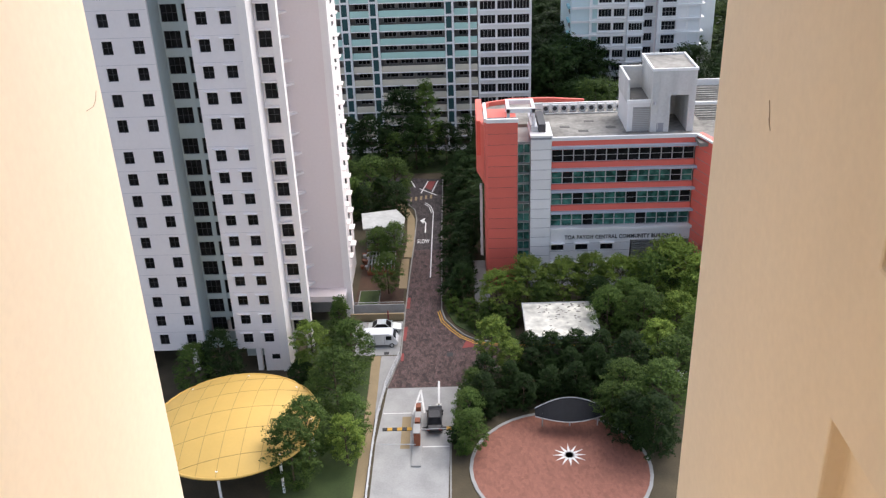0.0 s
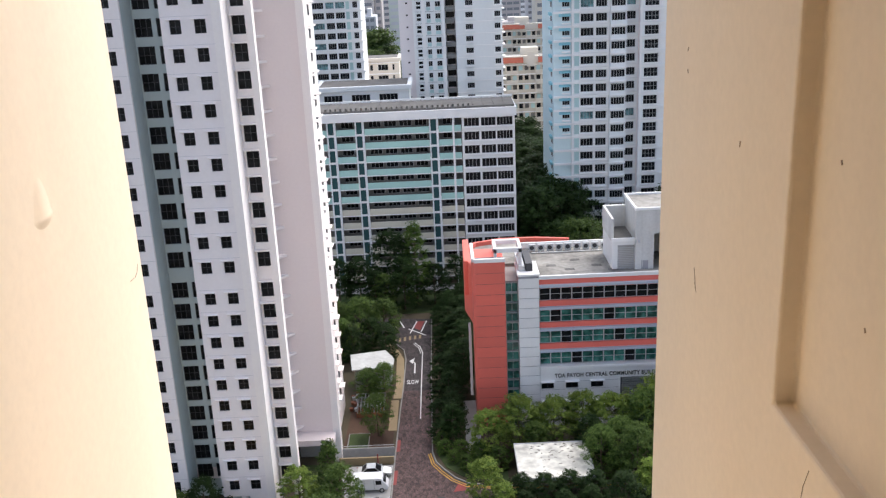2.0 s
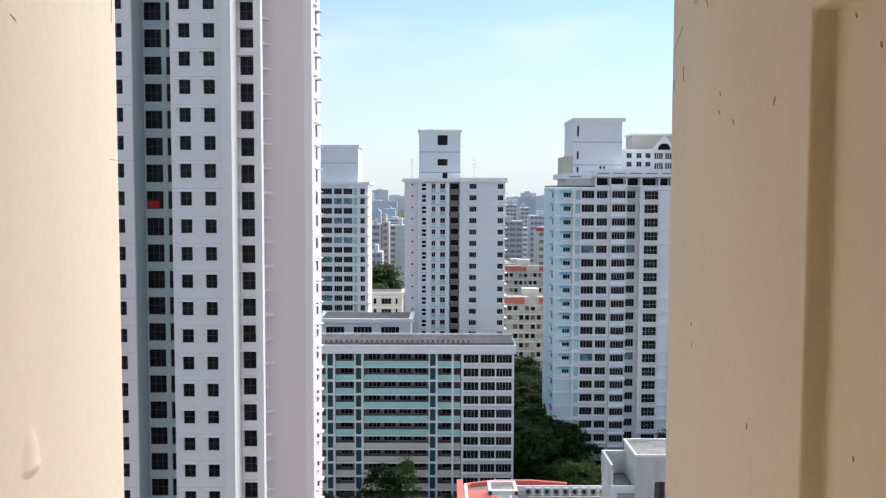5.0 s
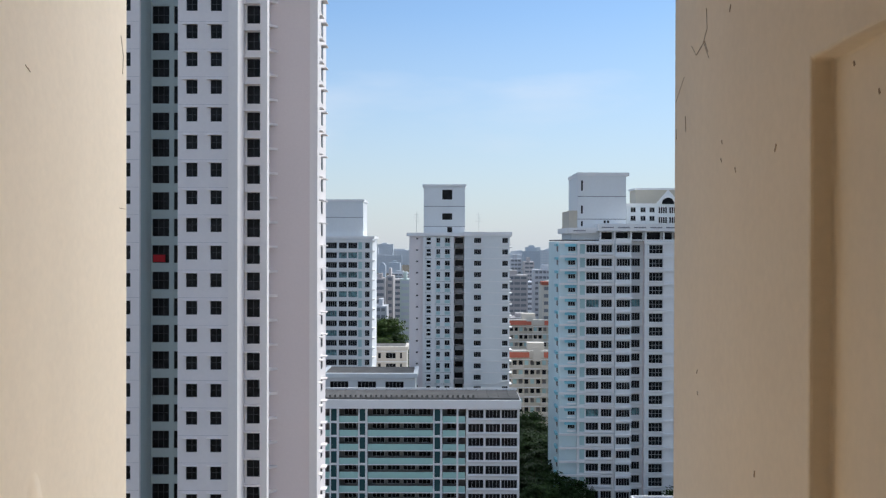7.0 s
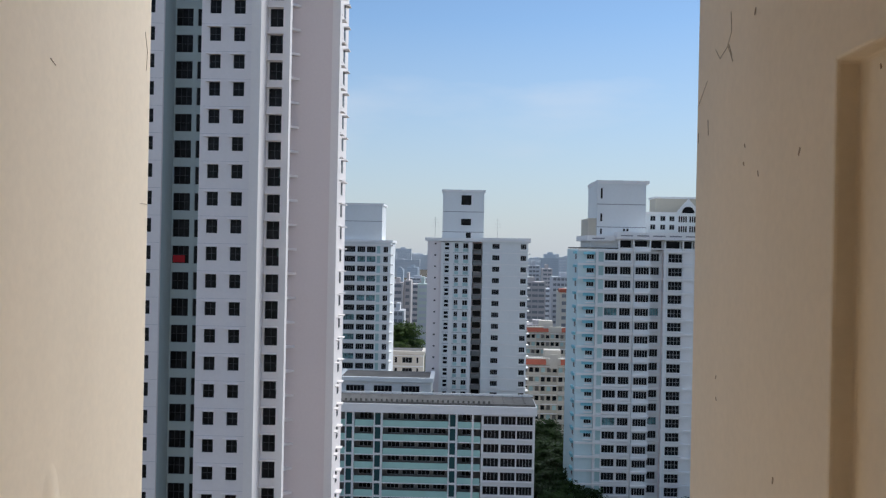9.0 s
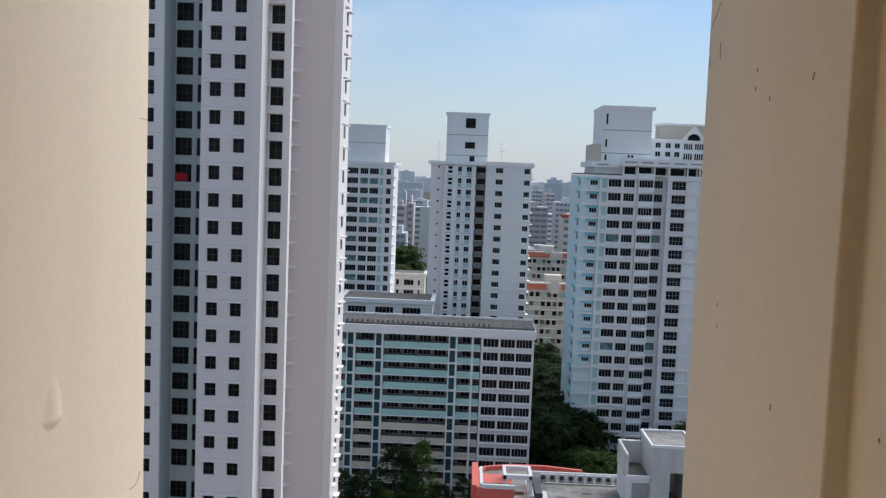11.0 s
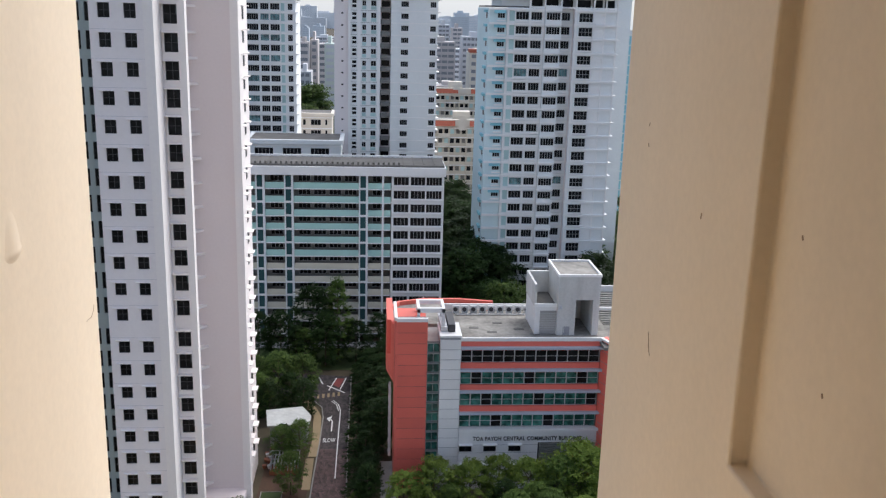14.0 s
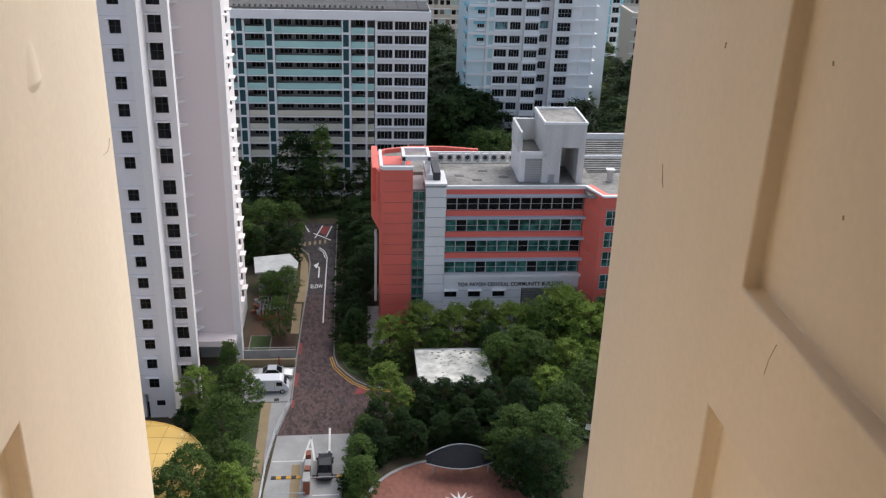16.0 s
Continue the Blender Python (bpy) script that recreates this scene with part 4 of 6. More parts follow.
part("annex_edge", boxes((21.9, 24.94, SY + 0.3, SY + 0.596, 25.204, 25.65)), WHITE_TRIM, hall)
part("annex_wall", boxes((21.9, 22.196, SY + 0.6, SB, 25.204, 28.3)), STAIR_WHITE, hall)
part("annex_wall", boxes((22.2, 24.94, SB - 0.596, SB, 25.204, 28.3)), STAIR_WHITE, hall)
part("roller_door", boxes((22.7, 24.9, SY + 0.36, SY + 0.396, RZ - 0.3, 24.7)), CONCRETE, hall)
for k in range(12):
    part("door_slat", boxes((22.7, 24.9, SY + 0.33, SY + 0.357, RZ - 0.2 + 0.25 * k, RZ - 0.04 + 0.25 * k)), STEEL, hall)
part("low_door", boxes((25.8, 26.7, SY - 0.03, SY - 0.003, RZ - 0.3, RZ + 0.9)), JOINT, hall)
lamp = thing("wall_lamp", "small grey lamp on the stair house wall", "lamp", 25.3, SY - 0.2, 25.4)
part("arm", boxes((25.24, 25.36, SY - 0.35, SY - 0.003, 25.4, 25.5)), STEEL, lamp)
part("shade", tube([(25.3, SY - 0.4, 25.25), (25.3, SY - 0.4, 25.55)], 0.22, 0.1, 8), STEEL, lamp)
part("dark_roof", boxes((32.4, 44, 120.5, 135.8, RZ - 0.346, RZ - 0.28)), ROOF_GREY, hall, "brown-grey ribbed roof area")
for k in range(14):
    part("roof_rib", boxes((32.5, 43.9, 121.0 + 1.02 * k, 121.22 + 1.02 * k, RZ - 0.276, RZ - 0.1)), ROOF_PALE, hall)
part("roof_kerb", boxes((32.0, 44, 126.8, 127.1, RZ - 0.27, RZ + 0.15)), WHITE_TRIM, hall)
for x, y in ((13.5, 119.0), (15.8, 117.2), (19.6, 118.4), (21.5, 116.4), (17.0, 121.0)):
    part("roof_patch", boxes((x, x + 1.3, y, y + 0.7, RZ - 0.348, RZ - 0.31)), ROOF_GREY, hall)
part("roof_vent", boxes((34.2, 34.9, 116.5, 117.3, RZ - 0.34, RZ + 1.3), (34.0, 35.1, 116.4, 117.4, RZ + 1.3, RZ + 1.45)), STEEL, hall)
for i in range(9):
    x = 12.2 + 1.28 * i
    unit = thing("air_conditioner", "white outdoor air-conditioning unit on the flat roof", "air conditioner", x, 125.6, RZ - 0.35, "units along the roof edge")
    part("casing", boxes((x - 0.45, x + 0.45, 125.4, 125.85, RZ - 0.23, RZ + 0.75)), FRAME_PALE, unit)
    fan = bmesh.new()
    bmesh.ops.create_cone(fan, cap_ends=True, segments=16, radius1=0.32, radius2=0.32, depth=0.05, matrix=Matrix.Translation((x - 0.05, 125.39, RZ + 0.28)) @ Matrix.Rotation(radians(90), 4, "X"))
    part("fan_grille", fan, FRAME_DARK, unit)
    for a in (x - 0.4, x + 0.25):
        part("foot", boxes((a, a + 0.15, 125.4, 125.85, RZ - 0.35, RZ - 0.232)), STEEL, unit)
part("roof_pipe", tube([(12, 124.6, RZ - 0.2), (22, 124.6, RZ - 0.2)], 0.1, 0.1), STEEL, hall)
part("service_rack", boxes((2.6, 2.9, YF + 2, YF + 2.1, 4, 14), (2.6, 2.9, YF + 4, YF + 4.1, 4, 14), *[(2.55, 2.7, YF + 2.1, YF + 4, 4 + 1.6 * k, 4.12 + 1.6 * k) for k in range(7)]), FRAME_PALE, hall, "pale metal rack on the side wall")

# ---- towers and estates beyond ----


def far_tower(label, x0, x1, y, top, storey, count, cols, depth, core=None, strips=(), wall=PALE_BLUE, sills=True, frame_mat=FRAME_PALE, win_h=1.6, glass=GLASS_FAR):
    ob = thing("tower_block", label, "building", (x0 + x1) / 2, y + depth / 2, 0)
    heads = [top - 0.9 - storey * k for k in range(count)]
    rows = [(z - win_h, z) for z in heads]
    part("wall", facade(bmesh.new(), x0, x1, 0, top, y, y + 0.5, [(a, b) for a, b, n in cols], rows), wall, ob)
    part("side_wall", boxes((x0, x0 + 0.5, y + 0.503, y + depth, 0, top)), wall, ob)
    part("side_wall", boxes((x1 - 0.5, x1, y + 0.503, y + depth, 0, top)), wall, ob)
    part("floor_core", boxes((x0 + 0.6, x1 - 0.6, y + 0.9, y + depth - 0.2, 0, top - 0.2)), HAZE_A, ob)
    part("roof", boxes((x0 + 0.4, x1 - 0.4, y + 0.4, y + depth - 0.4, top + 0.003, top + 0.75)), ROOF_GREY, ob)
    part("cornice", boxes((x0 - 0.5, x1 + 0.5, y - 0.6, y + 0.396, top + 0.003, top + 0.9)), wall, ob)
    for a in (x0 - 0.5, x1 - 0.396):
        part("cornice", boxes((a, a + 0.892, y + 0.4, y + depth, top + 0.003, top + 0.9)), wall, ob)
    for z in heads:
        for a, b, n in cols:
            window(ob, a, b, z - win_h, z, y + 0.25, n, 1, glass, frame_mat, 0.055)
            if sills:
                part("sill", boxes((a - 0.12, b + 0.12, y - 0.45, y - 0.004, z - win_h - 0.42, z - win_h - 0.08)), WHITE_TRIM, ob)
        part("floor_band", boxes((x0 - 0.08, x1 + 0.08, y - 0.10, y - 0.004, z + 0.35, z + 0.62)), WHITE_TRIM, ob)
    for a, b, m in strips:
        part("colour_strip", boxes((a, b, y - 0.06, y - 0.003, 0, top - 0.5)), m, ob)
    if core:
        a, b, c = core
        part("lift_house", boxes((a, b, y + 1.5, y + depth - 1, top + 0.9, c)), PALE_BLUE, ob)
        part("lift_roof", boxes((a - 0.3, b + 0.3, y + 1.2, y + depth - 0.7, c, c + 0.5)), WHITE_TRIM, ob)
        part("joint", boxes((a - 0.02, b + 0.02, y + 1.46, y + 1.49, (top + c) / 2, (top + c) / 2 + 0.16)), JOINT, ob)
    return ob


def rows_of(head, storey, count, high):
    return [(head - storey * k - high, head - storey * k) for k in range(count)]


def ledges(ob, name, spans, y0, y1, levels, low, high, mat_):
    """The same ledge at every storey, on one shared mesh a span."""
    for a, b in spans:
        me = mesh_of(boxes((a, b, y0, y1, low, high)), name, mat_)
        for z in levels:
            shared(name, me, ob, (0, 0, z))


def slots(ob, name, rects, y, mat_):
    """Small dark openings lying a little proud of a wall."""
    for a, b, c, d in rects:
        part(name, boxes((a, b, y - 0.03, y + 0.03, c, d)), mat_, ob)


# pale blue tower with aqua hoods, a bay and a recess
blue = thing("tower_block", "pale blue tower block with aqua hoods and bay windows", "building", 35, 195, 0)
B_HEAD, B_STOREY, B_N = 63.27, 2.73, 22
b_heads = [B_HEAD - B_STOREY * k for k in range(B_N)]
main_rows = rows_of(B_HEAD, B_STOREY, B_N, 1.5)
part("wall", facade(bmesh.new(), 26.3, 37.0, 0, 64.04, 185, 185.4, [(28.06, 30.58), (31.06, 33.2), (33.95, 36.7)], main_rows), PALE_BLUE, blue)
part("bay_wall", facade(bmesh.new(), 22.78, 26.296, 0, 63.9, 185.5, 185.9, [(24.51, 25.97)], rows_of(B_HEAD - 0.32, B_STOREY, 14, 1.0)), PALE_AQUA, blue)
part("bay_side", boxes((22.78, 23.1, 185.903, 205, 0, 63.9)), PALE_AQUA, blue)
part("recess_wall", facade(bmesh.new(), 36.7, 40.0, 0, 64.04, 186.9, 187.3, [(37.05, 39.15)], main_rows), PALE_BLUE, blue)
part("recess_side", boxes((36.7, 36.996, 185.403, 186.896, 0, 64.04), (39.7, 39.996, 185.403, 186.896, 0, 64.04)), TOWER_GREY, blue)
part("wall", facade(bmesh.new(), 39.7, 48.3, 0, 64.04, 185.0, 185.4, [(40.58, 43.32)], rows_of(B_HEAD, B_STOREY, B_N, 1.8)), PALE_BLUE, blue)
part("side_wall", boxes((47.95, 48.3, 185.403, 205, 0, 64.04)), PALE_BLUE, blue)
part("floor_core", boxes((23.2, 47.9, 188.4, 204.9, 0, 63.8)), TOWER_GREY, blue)
for k, z in enumerate(b_heads):
    tint = lambda c: GLASS_TEAL if (k * 7 + c * 5 + k * c) % 8 == 0 else GLASS_FAR
    for a, b, n in ((28.06, 30.58, 4), (31.06, 33.2, 4)):
        window(blue, a, b, z - 1.5, z, 185.2, n, 1, tint(int(a)), FRAME_MID, 0.06)
    window(blue, 33.98, 36.66, z - 1.5, z, 184.35, 5, 1, tint(3), FRAME_PALE, 0.06)
    window(blue, 37.05, 39.15, z - 1.5, z, 187.0, 4, 1, tint(4), FRAME_MID, 0.06)
    window(blue, 40.58, 43.32, z - 1.8, z, 185.2, 4, 2, GLASS_FAR, FRAME_MID, 0.06)
    part("panel", boxes((26.82, 27.77, 184.94, 184.996, z - 1.75, z + 0.12)), TEAL_PANEL, blue, "pale teal wall panel")
    part("wall_panel", boxes((43.7, 45.5, 184.95, 184.996, z - 1.95, z + 0.1)), WHITE_TRIM, blue)
    if k < 14:
        window(blue, 24.51, 25.97, z - 1.32, z - 0.32, 185.65, 3, 1, GLASS_FAR, FRAME_PALE, 0.07)
        hood = prism([(0, 0.0), (0.75, 0.0), (0, 0.62)], 23.83, 26.08)
        for v in hood.verts:
            v.co = Vector((v.co.z, 185.49 - v.co.x, z - 0.38 + v.co.y))
        part("hood", hood, AQUA, blue, "aqua painted sloping window hood")
    if k < 20:
        part("side_hood", boxes((22.3, 22.777, 187.6, 190.4, z - 0.3, z + 0.2)), AQUA, blue)
        part("side_window", boxes((22.74, 22.8, 187.9, 190.1, z - 1.4, z - 0.32)), GLASS_FAR, blue)
    part("side_window", boxes((48.27, 48.33, 186.2, 188.8, z - 1.45, z)), GLASS_FAR, blue)
ledges(blue, "floor_band", [(22.7, 26.2), (26.2, 33.6), (39.55, 48.35)], 184.66, 184.996, b_heads, 0.2, 0.62, WHITE_TRIM)
ledges(blue, "bay_spandrel", [(33.75, 36.9)], 184.2, 184.99, b_heads, 0.06, 1.32, PALE_BLUE)
ledges(blue, "bay_cheek", [(33.75, 33.93), (36.72, 36.9)], 184.3, 184.99, b_heads, -1.5, 0.058, PALE_BLUE)
ledges(blue, "bay_ledge", [(33.6, 37.0)], 184.0, 184.19, b_heads, 0.28, 0.58, WHITE_TRIM)
ledges(blue, "floor_band", [(37.0, 39.69)], 186.5, 186.896, b_heads, 0.2, 0.62, WHITE_TRIM)
ledges(blue, "sill", [(27.95, 30.7), (30.95, 33.35), (40.4, 43.5)], 184.62, 184.99, [z - 1.5 for z in b_heads], -0.46, -0.16, WHITE_TRIM)
ledges(blue, "sill", [(24.4, 26.1)], 185.1, 185.49, [z - 1.5 for z in b_heads[:14]], -0.40, -0.14, WHITE_TRIM)
ledges(blue, "sill", [(36.998, 39.2)], 186.6, 186.89, [z - 1.5 for z in b_heads], -0.46, -0.16, WHITE_TRIM)
ledges(blue, "side_sill", [(48.31, 49.1)], 185.6, 189, b_heads, 0.2, 0.5, WHITE_TRIM)
for row in ((26.3, 26.6, 184.8, 184.996, 0, 64.0), (27.84, 28.0, 184.85, 184.996, 0, 64.0), (30.7, 30.94, 184.7, 184.996, 0, 64.0), (33.36, 33.59, 184.7, 184.996, 0, 64.0)):
    part("pier", boxes(row), WHITE_TRIM, blue)
for row in ((39.7, 40.1, 184.8, 184.996, 0, 64.0), (43.4, 43.62, 184.8, 184.996, 0, 64.0), (45.55, 45.8, 184.8, 184.996, 0, 64.0), (48.0, 48.3, 184.8, 184.996, 0, 64.0)):
    part("pier", boxes(row), WHITE_TRIM, blue)
# roof storey, eaves and lift house
part("roof", boxes((22.9, 48.2, 186.0, 204.9, 64.044, 64.3)), ROOF_GREY, blue)
part("top_floor", boxes((25.4, 48.2, 187.2, 203, 64.304, 66.0)), PALE_BLUE, blue)
slots(blue, "top_opening", [(31.0, 33.5, 64.4, 65.8), (33.9, 36.7, 64.4, 65.8), (37.1, 39.6, 64.4, 65.8), (40.3, 43.2, 64.4, 65.8), (43.6, 45.6, 64.4, 65.8), (46.0, 48.0, 64.4, 65.8)], 187.19, GLASS_FAR)
for x in (30.7, 33.55, 36.8, 39.75, 43.3, 45.7, 48.0):
    part("top_post", boxes((x, x + 0.3, 184.9, 185.3, 64.044, 66.0)), WHITE_TRIM, blue)
part("top_rail", boxes((30.6, 48.3, 184.92, 185.1, 64.045, 64.35)), WHITE_TRIM, blue)
part("top_cornice", boxes((30.2, 48.8, 184.4, 204, 66.004, 67.4)), WHITE_TRIM, blue)
part("top_cornice", boxes((24.6, 30.196, 186.0, 204, 65.6, 66.7)), WHITE_TRIM, blue)
slots(blue, "cornice_slot", [(a, a + 2.4, 66.62, 66.86) for a in (31.0, 34.2, 37.4, 40.6, 43.8)] + [(25.4, 27.8, 65.95, 66.2)], 184.39, JOINT)
part("lift_house", boxes((26.73, 36.5, 188.0, 202, 66.0, 77.2)), PALE_BLUE, blue)
part("lift_roof", boxes((26.6, 37.1, 187.8, 202.2, 77.2, 77.9)), WHITE_TRIM, blue)
part("joint", boxes((26.7, 36.53, 187.97, 187.998, 73.0, 73.14), (26.7, 36.53, 187.97, 187.998, 68.4, 68.54)), JOINT, blue)
part("annex", boxes((25.1, 26.72, 188.6, 200, 66.0, 70.2)), ESTATE, blue)
slots(blue, "slit_window", [(27.4, 27.75, 74.2, 76.3), (27.4, 27.75, 69.6, 71.2), (27.4, 27.75, 67.0, 68.1), (32.0, 32.4, 67.7, 68.2), (32.7, 33.1, 67.7, 68.2)], 187.98, GLASS)
rear = thing("penthouse", "pale rooftop storeys with an arched gable window", "building part", 46, 210, 66)
part("base", boxes((40.0, 57, 207.3, 214.9, 0, 66.0)), PALE_BLUE, rear)
part("wall", boxes((40.3, 57, 207.0, 215, 66.004, 72.4)), PALE_BLUE, rear)
part("cornice", boxes((40.1, 47.2, 206.6, 206.996, 72.0, 72.5)), WHITE_TRIM, rear)
part("attic", boxes((42.6, 57, 208.4, 215, 72.404, 75.6)), ESTATE, rear)
part("attic_roof", boxes((42.3, 57.2, 208.0, 215, 75.604, 76.0)), WHITE_TRIM, rear)
for x in (41.2, 43.4, 45.4):
    for z in (68.6, 70.5):
        window(rear, x, x + 1.15, z, z + 1.15, 206.9, 2, 1, GLASS_FAR, FRAME_PALE, 0.08)
for x in (47.3, 49.7, 52.1):
    for z in (68.0, 70.2):
        window(rear, x, x + 2.1, z, z + 1.6, 206.85, 4, 1, GLASS_FAR, WHITE_TRIM, 0.14)
gable = bmesh.new()
face = [[gable.verts.new(p) for p in ((46.9, yy, 72.2), (52.0, yy, 72.2), (49.45, yy, 75.2))] for yy in (206.6, 206.99)]
gable.faces.new(face[0])
gable.faces.new(face[1][::-1])
for i in range(3):
    gable.faces.new((face[0][i], face[0][(i + 1) % 3], face[1][(i + 1) % 3], face[1][i]))
part("gable_wall", gable, PALE_BLUE, rear)
for (ax, az), (bx, bz) in (((46.7, 72.2), (49.45, 75.4)), ((49.45, 75.4), (52.2, 72.2))):
    part("gable_edge", tube([(ax, 206.5, az), (bx, 206.5, bz)], 0.2, 0.2, 4), WHITE_TRIM, rear)
half = [(49.45 + 1.6 * math.cos(math.pi * i / 12), 1.6 * math.sin(math.pi * i / 12)) for i in range(13)]
fan_window = bmesh.new()
fan_window.faces.new([fan_window.verts.new((x, 206.57, 72.35 + h)) for x, h in half])
part("arched_window", fan_window, GLASS_FAR, rear, "dark half-round window")
part("arch", tube([(x, 206.55, 72.35 + h) for x, h in half], 0.2, 0.2, 5), WHITE_TRIM, rear)

# middle tower
middle = thing("tower_block", "pale grey-blue tower block with a tall lift house", "building", 3, 226, 0)
M_HEAD, M_STOREY, M_N = 64.8, 2.69, 24
m_heads = [M_HEAD - M_STOREY * k for k in range(M_N)]
m_rows = rows_of(M_HEAD, M_STOREY, M_N, 1.2)
part("wall", facade(bmesh.new(), -5.36, 2.0, 0, 65.1, 219, 219.4, [(-2.17, -1.27), (-0.17, 1.03)], m_rows), PALE_BLUE, middle)
part("floor_core", boxes((-5.2, 14.9, 223.2, 233, 0, 65.0), (-5.3, 1.9, 219.8, 223.19, 0, 65.0)), TOWER_GREY, middle)
part("recess_wall", boxes((2.0, 4.3, 222.6, 223.1, 0, 65.2)), TOWER_GREY, middle)
# the recess cheek takes the shade-darkened grey too
part("recess_side", boxes((1.75, 1.998, 219.403, 222.59, 0, 65.1)), CORRIDOR_SHADE, middle)
part("wall", facade(bmesh.new(), 4.41, 15.1, 0, 65.3, 218.6, 219.0, [(6.71, 8.4), (13.37, 14.7)], m_rows), PALE_BLUE, middle)
part("side_wall", boxes((4.41, 4.7, 219.003, 222.6, 0, 65.3), (14.75, 15.1, 219.003, 233, 0, 65.3)), PALE_BLUE, middle)
part("cornice", boxes((4.2, 15.6, 217.9, 233, 65.304, 66.2)), WHITE_TRIM, middle)
part("cornice", boxes((-5.5, 4.19, 218.3, 233, 65.204, 66.0)), WHITE_TRIM, middle)
for z in m_heads:
    window(middle, -2.17, -1.27, z - 1.2, z, 219.2, 2, 1, GLASS_FAR, FRAME_PALE, 0.06)
    window(middle, -0.17, 1.03, z - 1.2, z, 219.2, 2, 1, GLASS_FAR, FRAME_PALE, 0.06)
    window(middle, 6.71, 8.4, z - 1.2, z, 218.8, 4, 1, GLASS_FAR, FRAME_MID, 0.05)
    window(middle, 13.37, 14.7, z - 1.2, z, 218.8, 3, 1, GLASS_FAR, FRAME_MID, 0.05)
    for x0, x1 in ((-2.17, -1.27), (-0.17, 1.03)):
        part("panel", boxes((x0, x1, 218.94, 218.996, z - 2.0, z - 1.26)), TEAL_PANEL, middle, "pale grey-green panel below a window")
    slots(middle, "slot_window", [(-4.45, -3.5, z - 0.62, z), (-4.45, -3.5, z - 1.55, z - 0.95)], 218.99, GLASS_FAR)
    slots(middle, "recess_window", [(2.3, 4.2, z - 1.3, z)], 222.58, GLASS)
    slots(middle, "vent", [(-6.95, -6.5, z - 0.4, z - 0.05)], 219.79, GLASS)
ledges(middle, "recess_parapet", [(2.003, 4.4)], 221.0, 221.2, m_heads, -2.45, -1.45, CONCRETE)
ledges(middle, "sill", [(6.5, 8.6), (13.2, 15.3)], 218.1, 218.596, m_heads, -1.6, -1.34, WHITE_TRIM)
ledges(middle, "floor_band", [(4.35, 15.15)], 218.44, 218.596, m_heads, 0.42, 0.60, WHITE_TRIM)
ledges(middle, "floor_joint", [(-5.36, 2.0)], 218.97, 218.997, m_heads, 0.42, 0.50, JOINT)
ledges(middle, "side_ledge", [(15.11, 15.7)], 218.7, 221.5, m_heads, 0.3, 0.55, WHITE_TRIM)
for row in ((-5.36, -4.8, 218.7, 218.996, 0, 65.1), (-3.3, -2.5, 218.75, 218.996, 0, 65.1), (1.3, 2.0, 218.7, 218.996, 0, 65.1)):
    part("pier", boxes(row), WHITE_TRIM, middle)
part("wing_wall", boxes((-8.59, -5.37, 219.8, 233, 0, 65.2)), TOWER_GREY, middle, "grey side wing with tiny openings")
part("wing_roof", boxes((-9.2, -5.4, 219.2, 233, 65.204, 66.0)), WHITE_TRIM, middle)
part("lift_house", boxes((-5.2, 4.6, 220.5, 232, 66.0, 77.0)), PALE_BLUE, middle)
part("lift_roof", boxes((-5.5, 4.9, 220.2, 232.3, 77.0, 77.5)), WHITE_TRIM, middle)
part("joint", boxes((-5.22, 4.62, 220.47, 220.498, 72.2, 72.34), (-5.22, 4.62, 220.47, 220.498, 67.4, 67.54)), JOINT, middle)
slots(middle, "lift_window", [(-0.8, 1.55, 73.9, 76.2), (-0.8, 1.55, 69.1, 70.6), (0.4, 1.55, 66.1, 67.35)], 220.49, GLASS)
for x in (-7.0, 8.0):
    mast = thing("aerial", "thin rooftop television aerial", "aerial", x, 224, 66.0)
    part("mast", tube([(x, 224, 65.9), (x, 224, 71.0)], 0.05, 0.03, 5), STEEL, mast)
    for k in range(3):
        part("arm", boxes((x - 0.9 + 0.2 * k, x + 0.9 - 0.2 * k, 223.97, 224.03, 68.8 + 0.8 * k, 68.85 + 0.8 * k)), STEEL, mast)

# rear tower, partly hidden
back_tower = thing("tower_block", "pale blue tower block with long window bands", "building", -32, 248, 0)
R_HEAD, R_STOREY, R_N = 63.6, 2.52, 20
r_heads = [R_HEAD - R_STOREY * k for k in range(R_N)]
r_cols = [(-44.8, -41.5, 4), (-41.0, -38.2, 4), (-37.5, -34.6, 4), (-34.1, -31.5, 4), (-30.91, -28.13, 5), (-27.59, -25.54, 4), (-25.15, -22.86, 4), (-20.82, -19.64, 3)]
part("wall", facade(bmesh.new(), -46, -18.9, 0, 64.6, 240, 240.4, [(a, b) for a, b, n in r_cols], rows_of(R_HEAD, R_STOREY, R_N, 1.5)), PALE_BLUE, back_tower)
part("side_wall", boxes((-19.3, -18.9, 240.403, 255, 0, 64.6)), PALE_BLUE, back_tower)
part("floor_core", boxes((-45.9, -19.4, 241.0, 254.8, 0, 64.4)), TOWER_GREY, back_tower)
for z in r_heads:
    for a, b, n in r_cols[4:]:
        window(back_tower, a, b, z - 1.5, z, 240.2, n, 1, GLASS_FAR if (int(z) + n) % 5 else GLASS_TEAL, FRAME_MID, 0.05)
    part("panel", boxes((-22.51, -21.64, 239.95, 239.996, z - 1.7, z + 0.1)), TEAL_PANEL, back_tower, "pale teal wall panel")
slots(back_tower, "hidden_window", [(a, b, 5, 63) for a, b, n in r_cols[:4]], 240.3, GLASS_FAR)
ledges(back_tower, "floor_band", [(-46, -18.8)], 239.6, 239.996, r_heads, 0.22, 0.6, WHITE_TRIM)
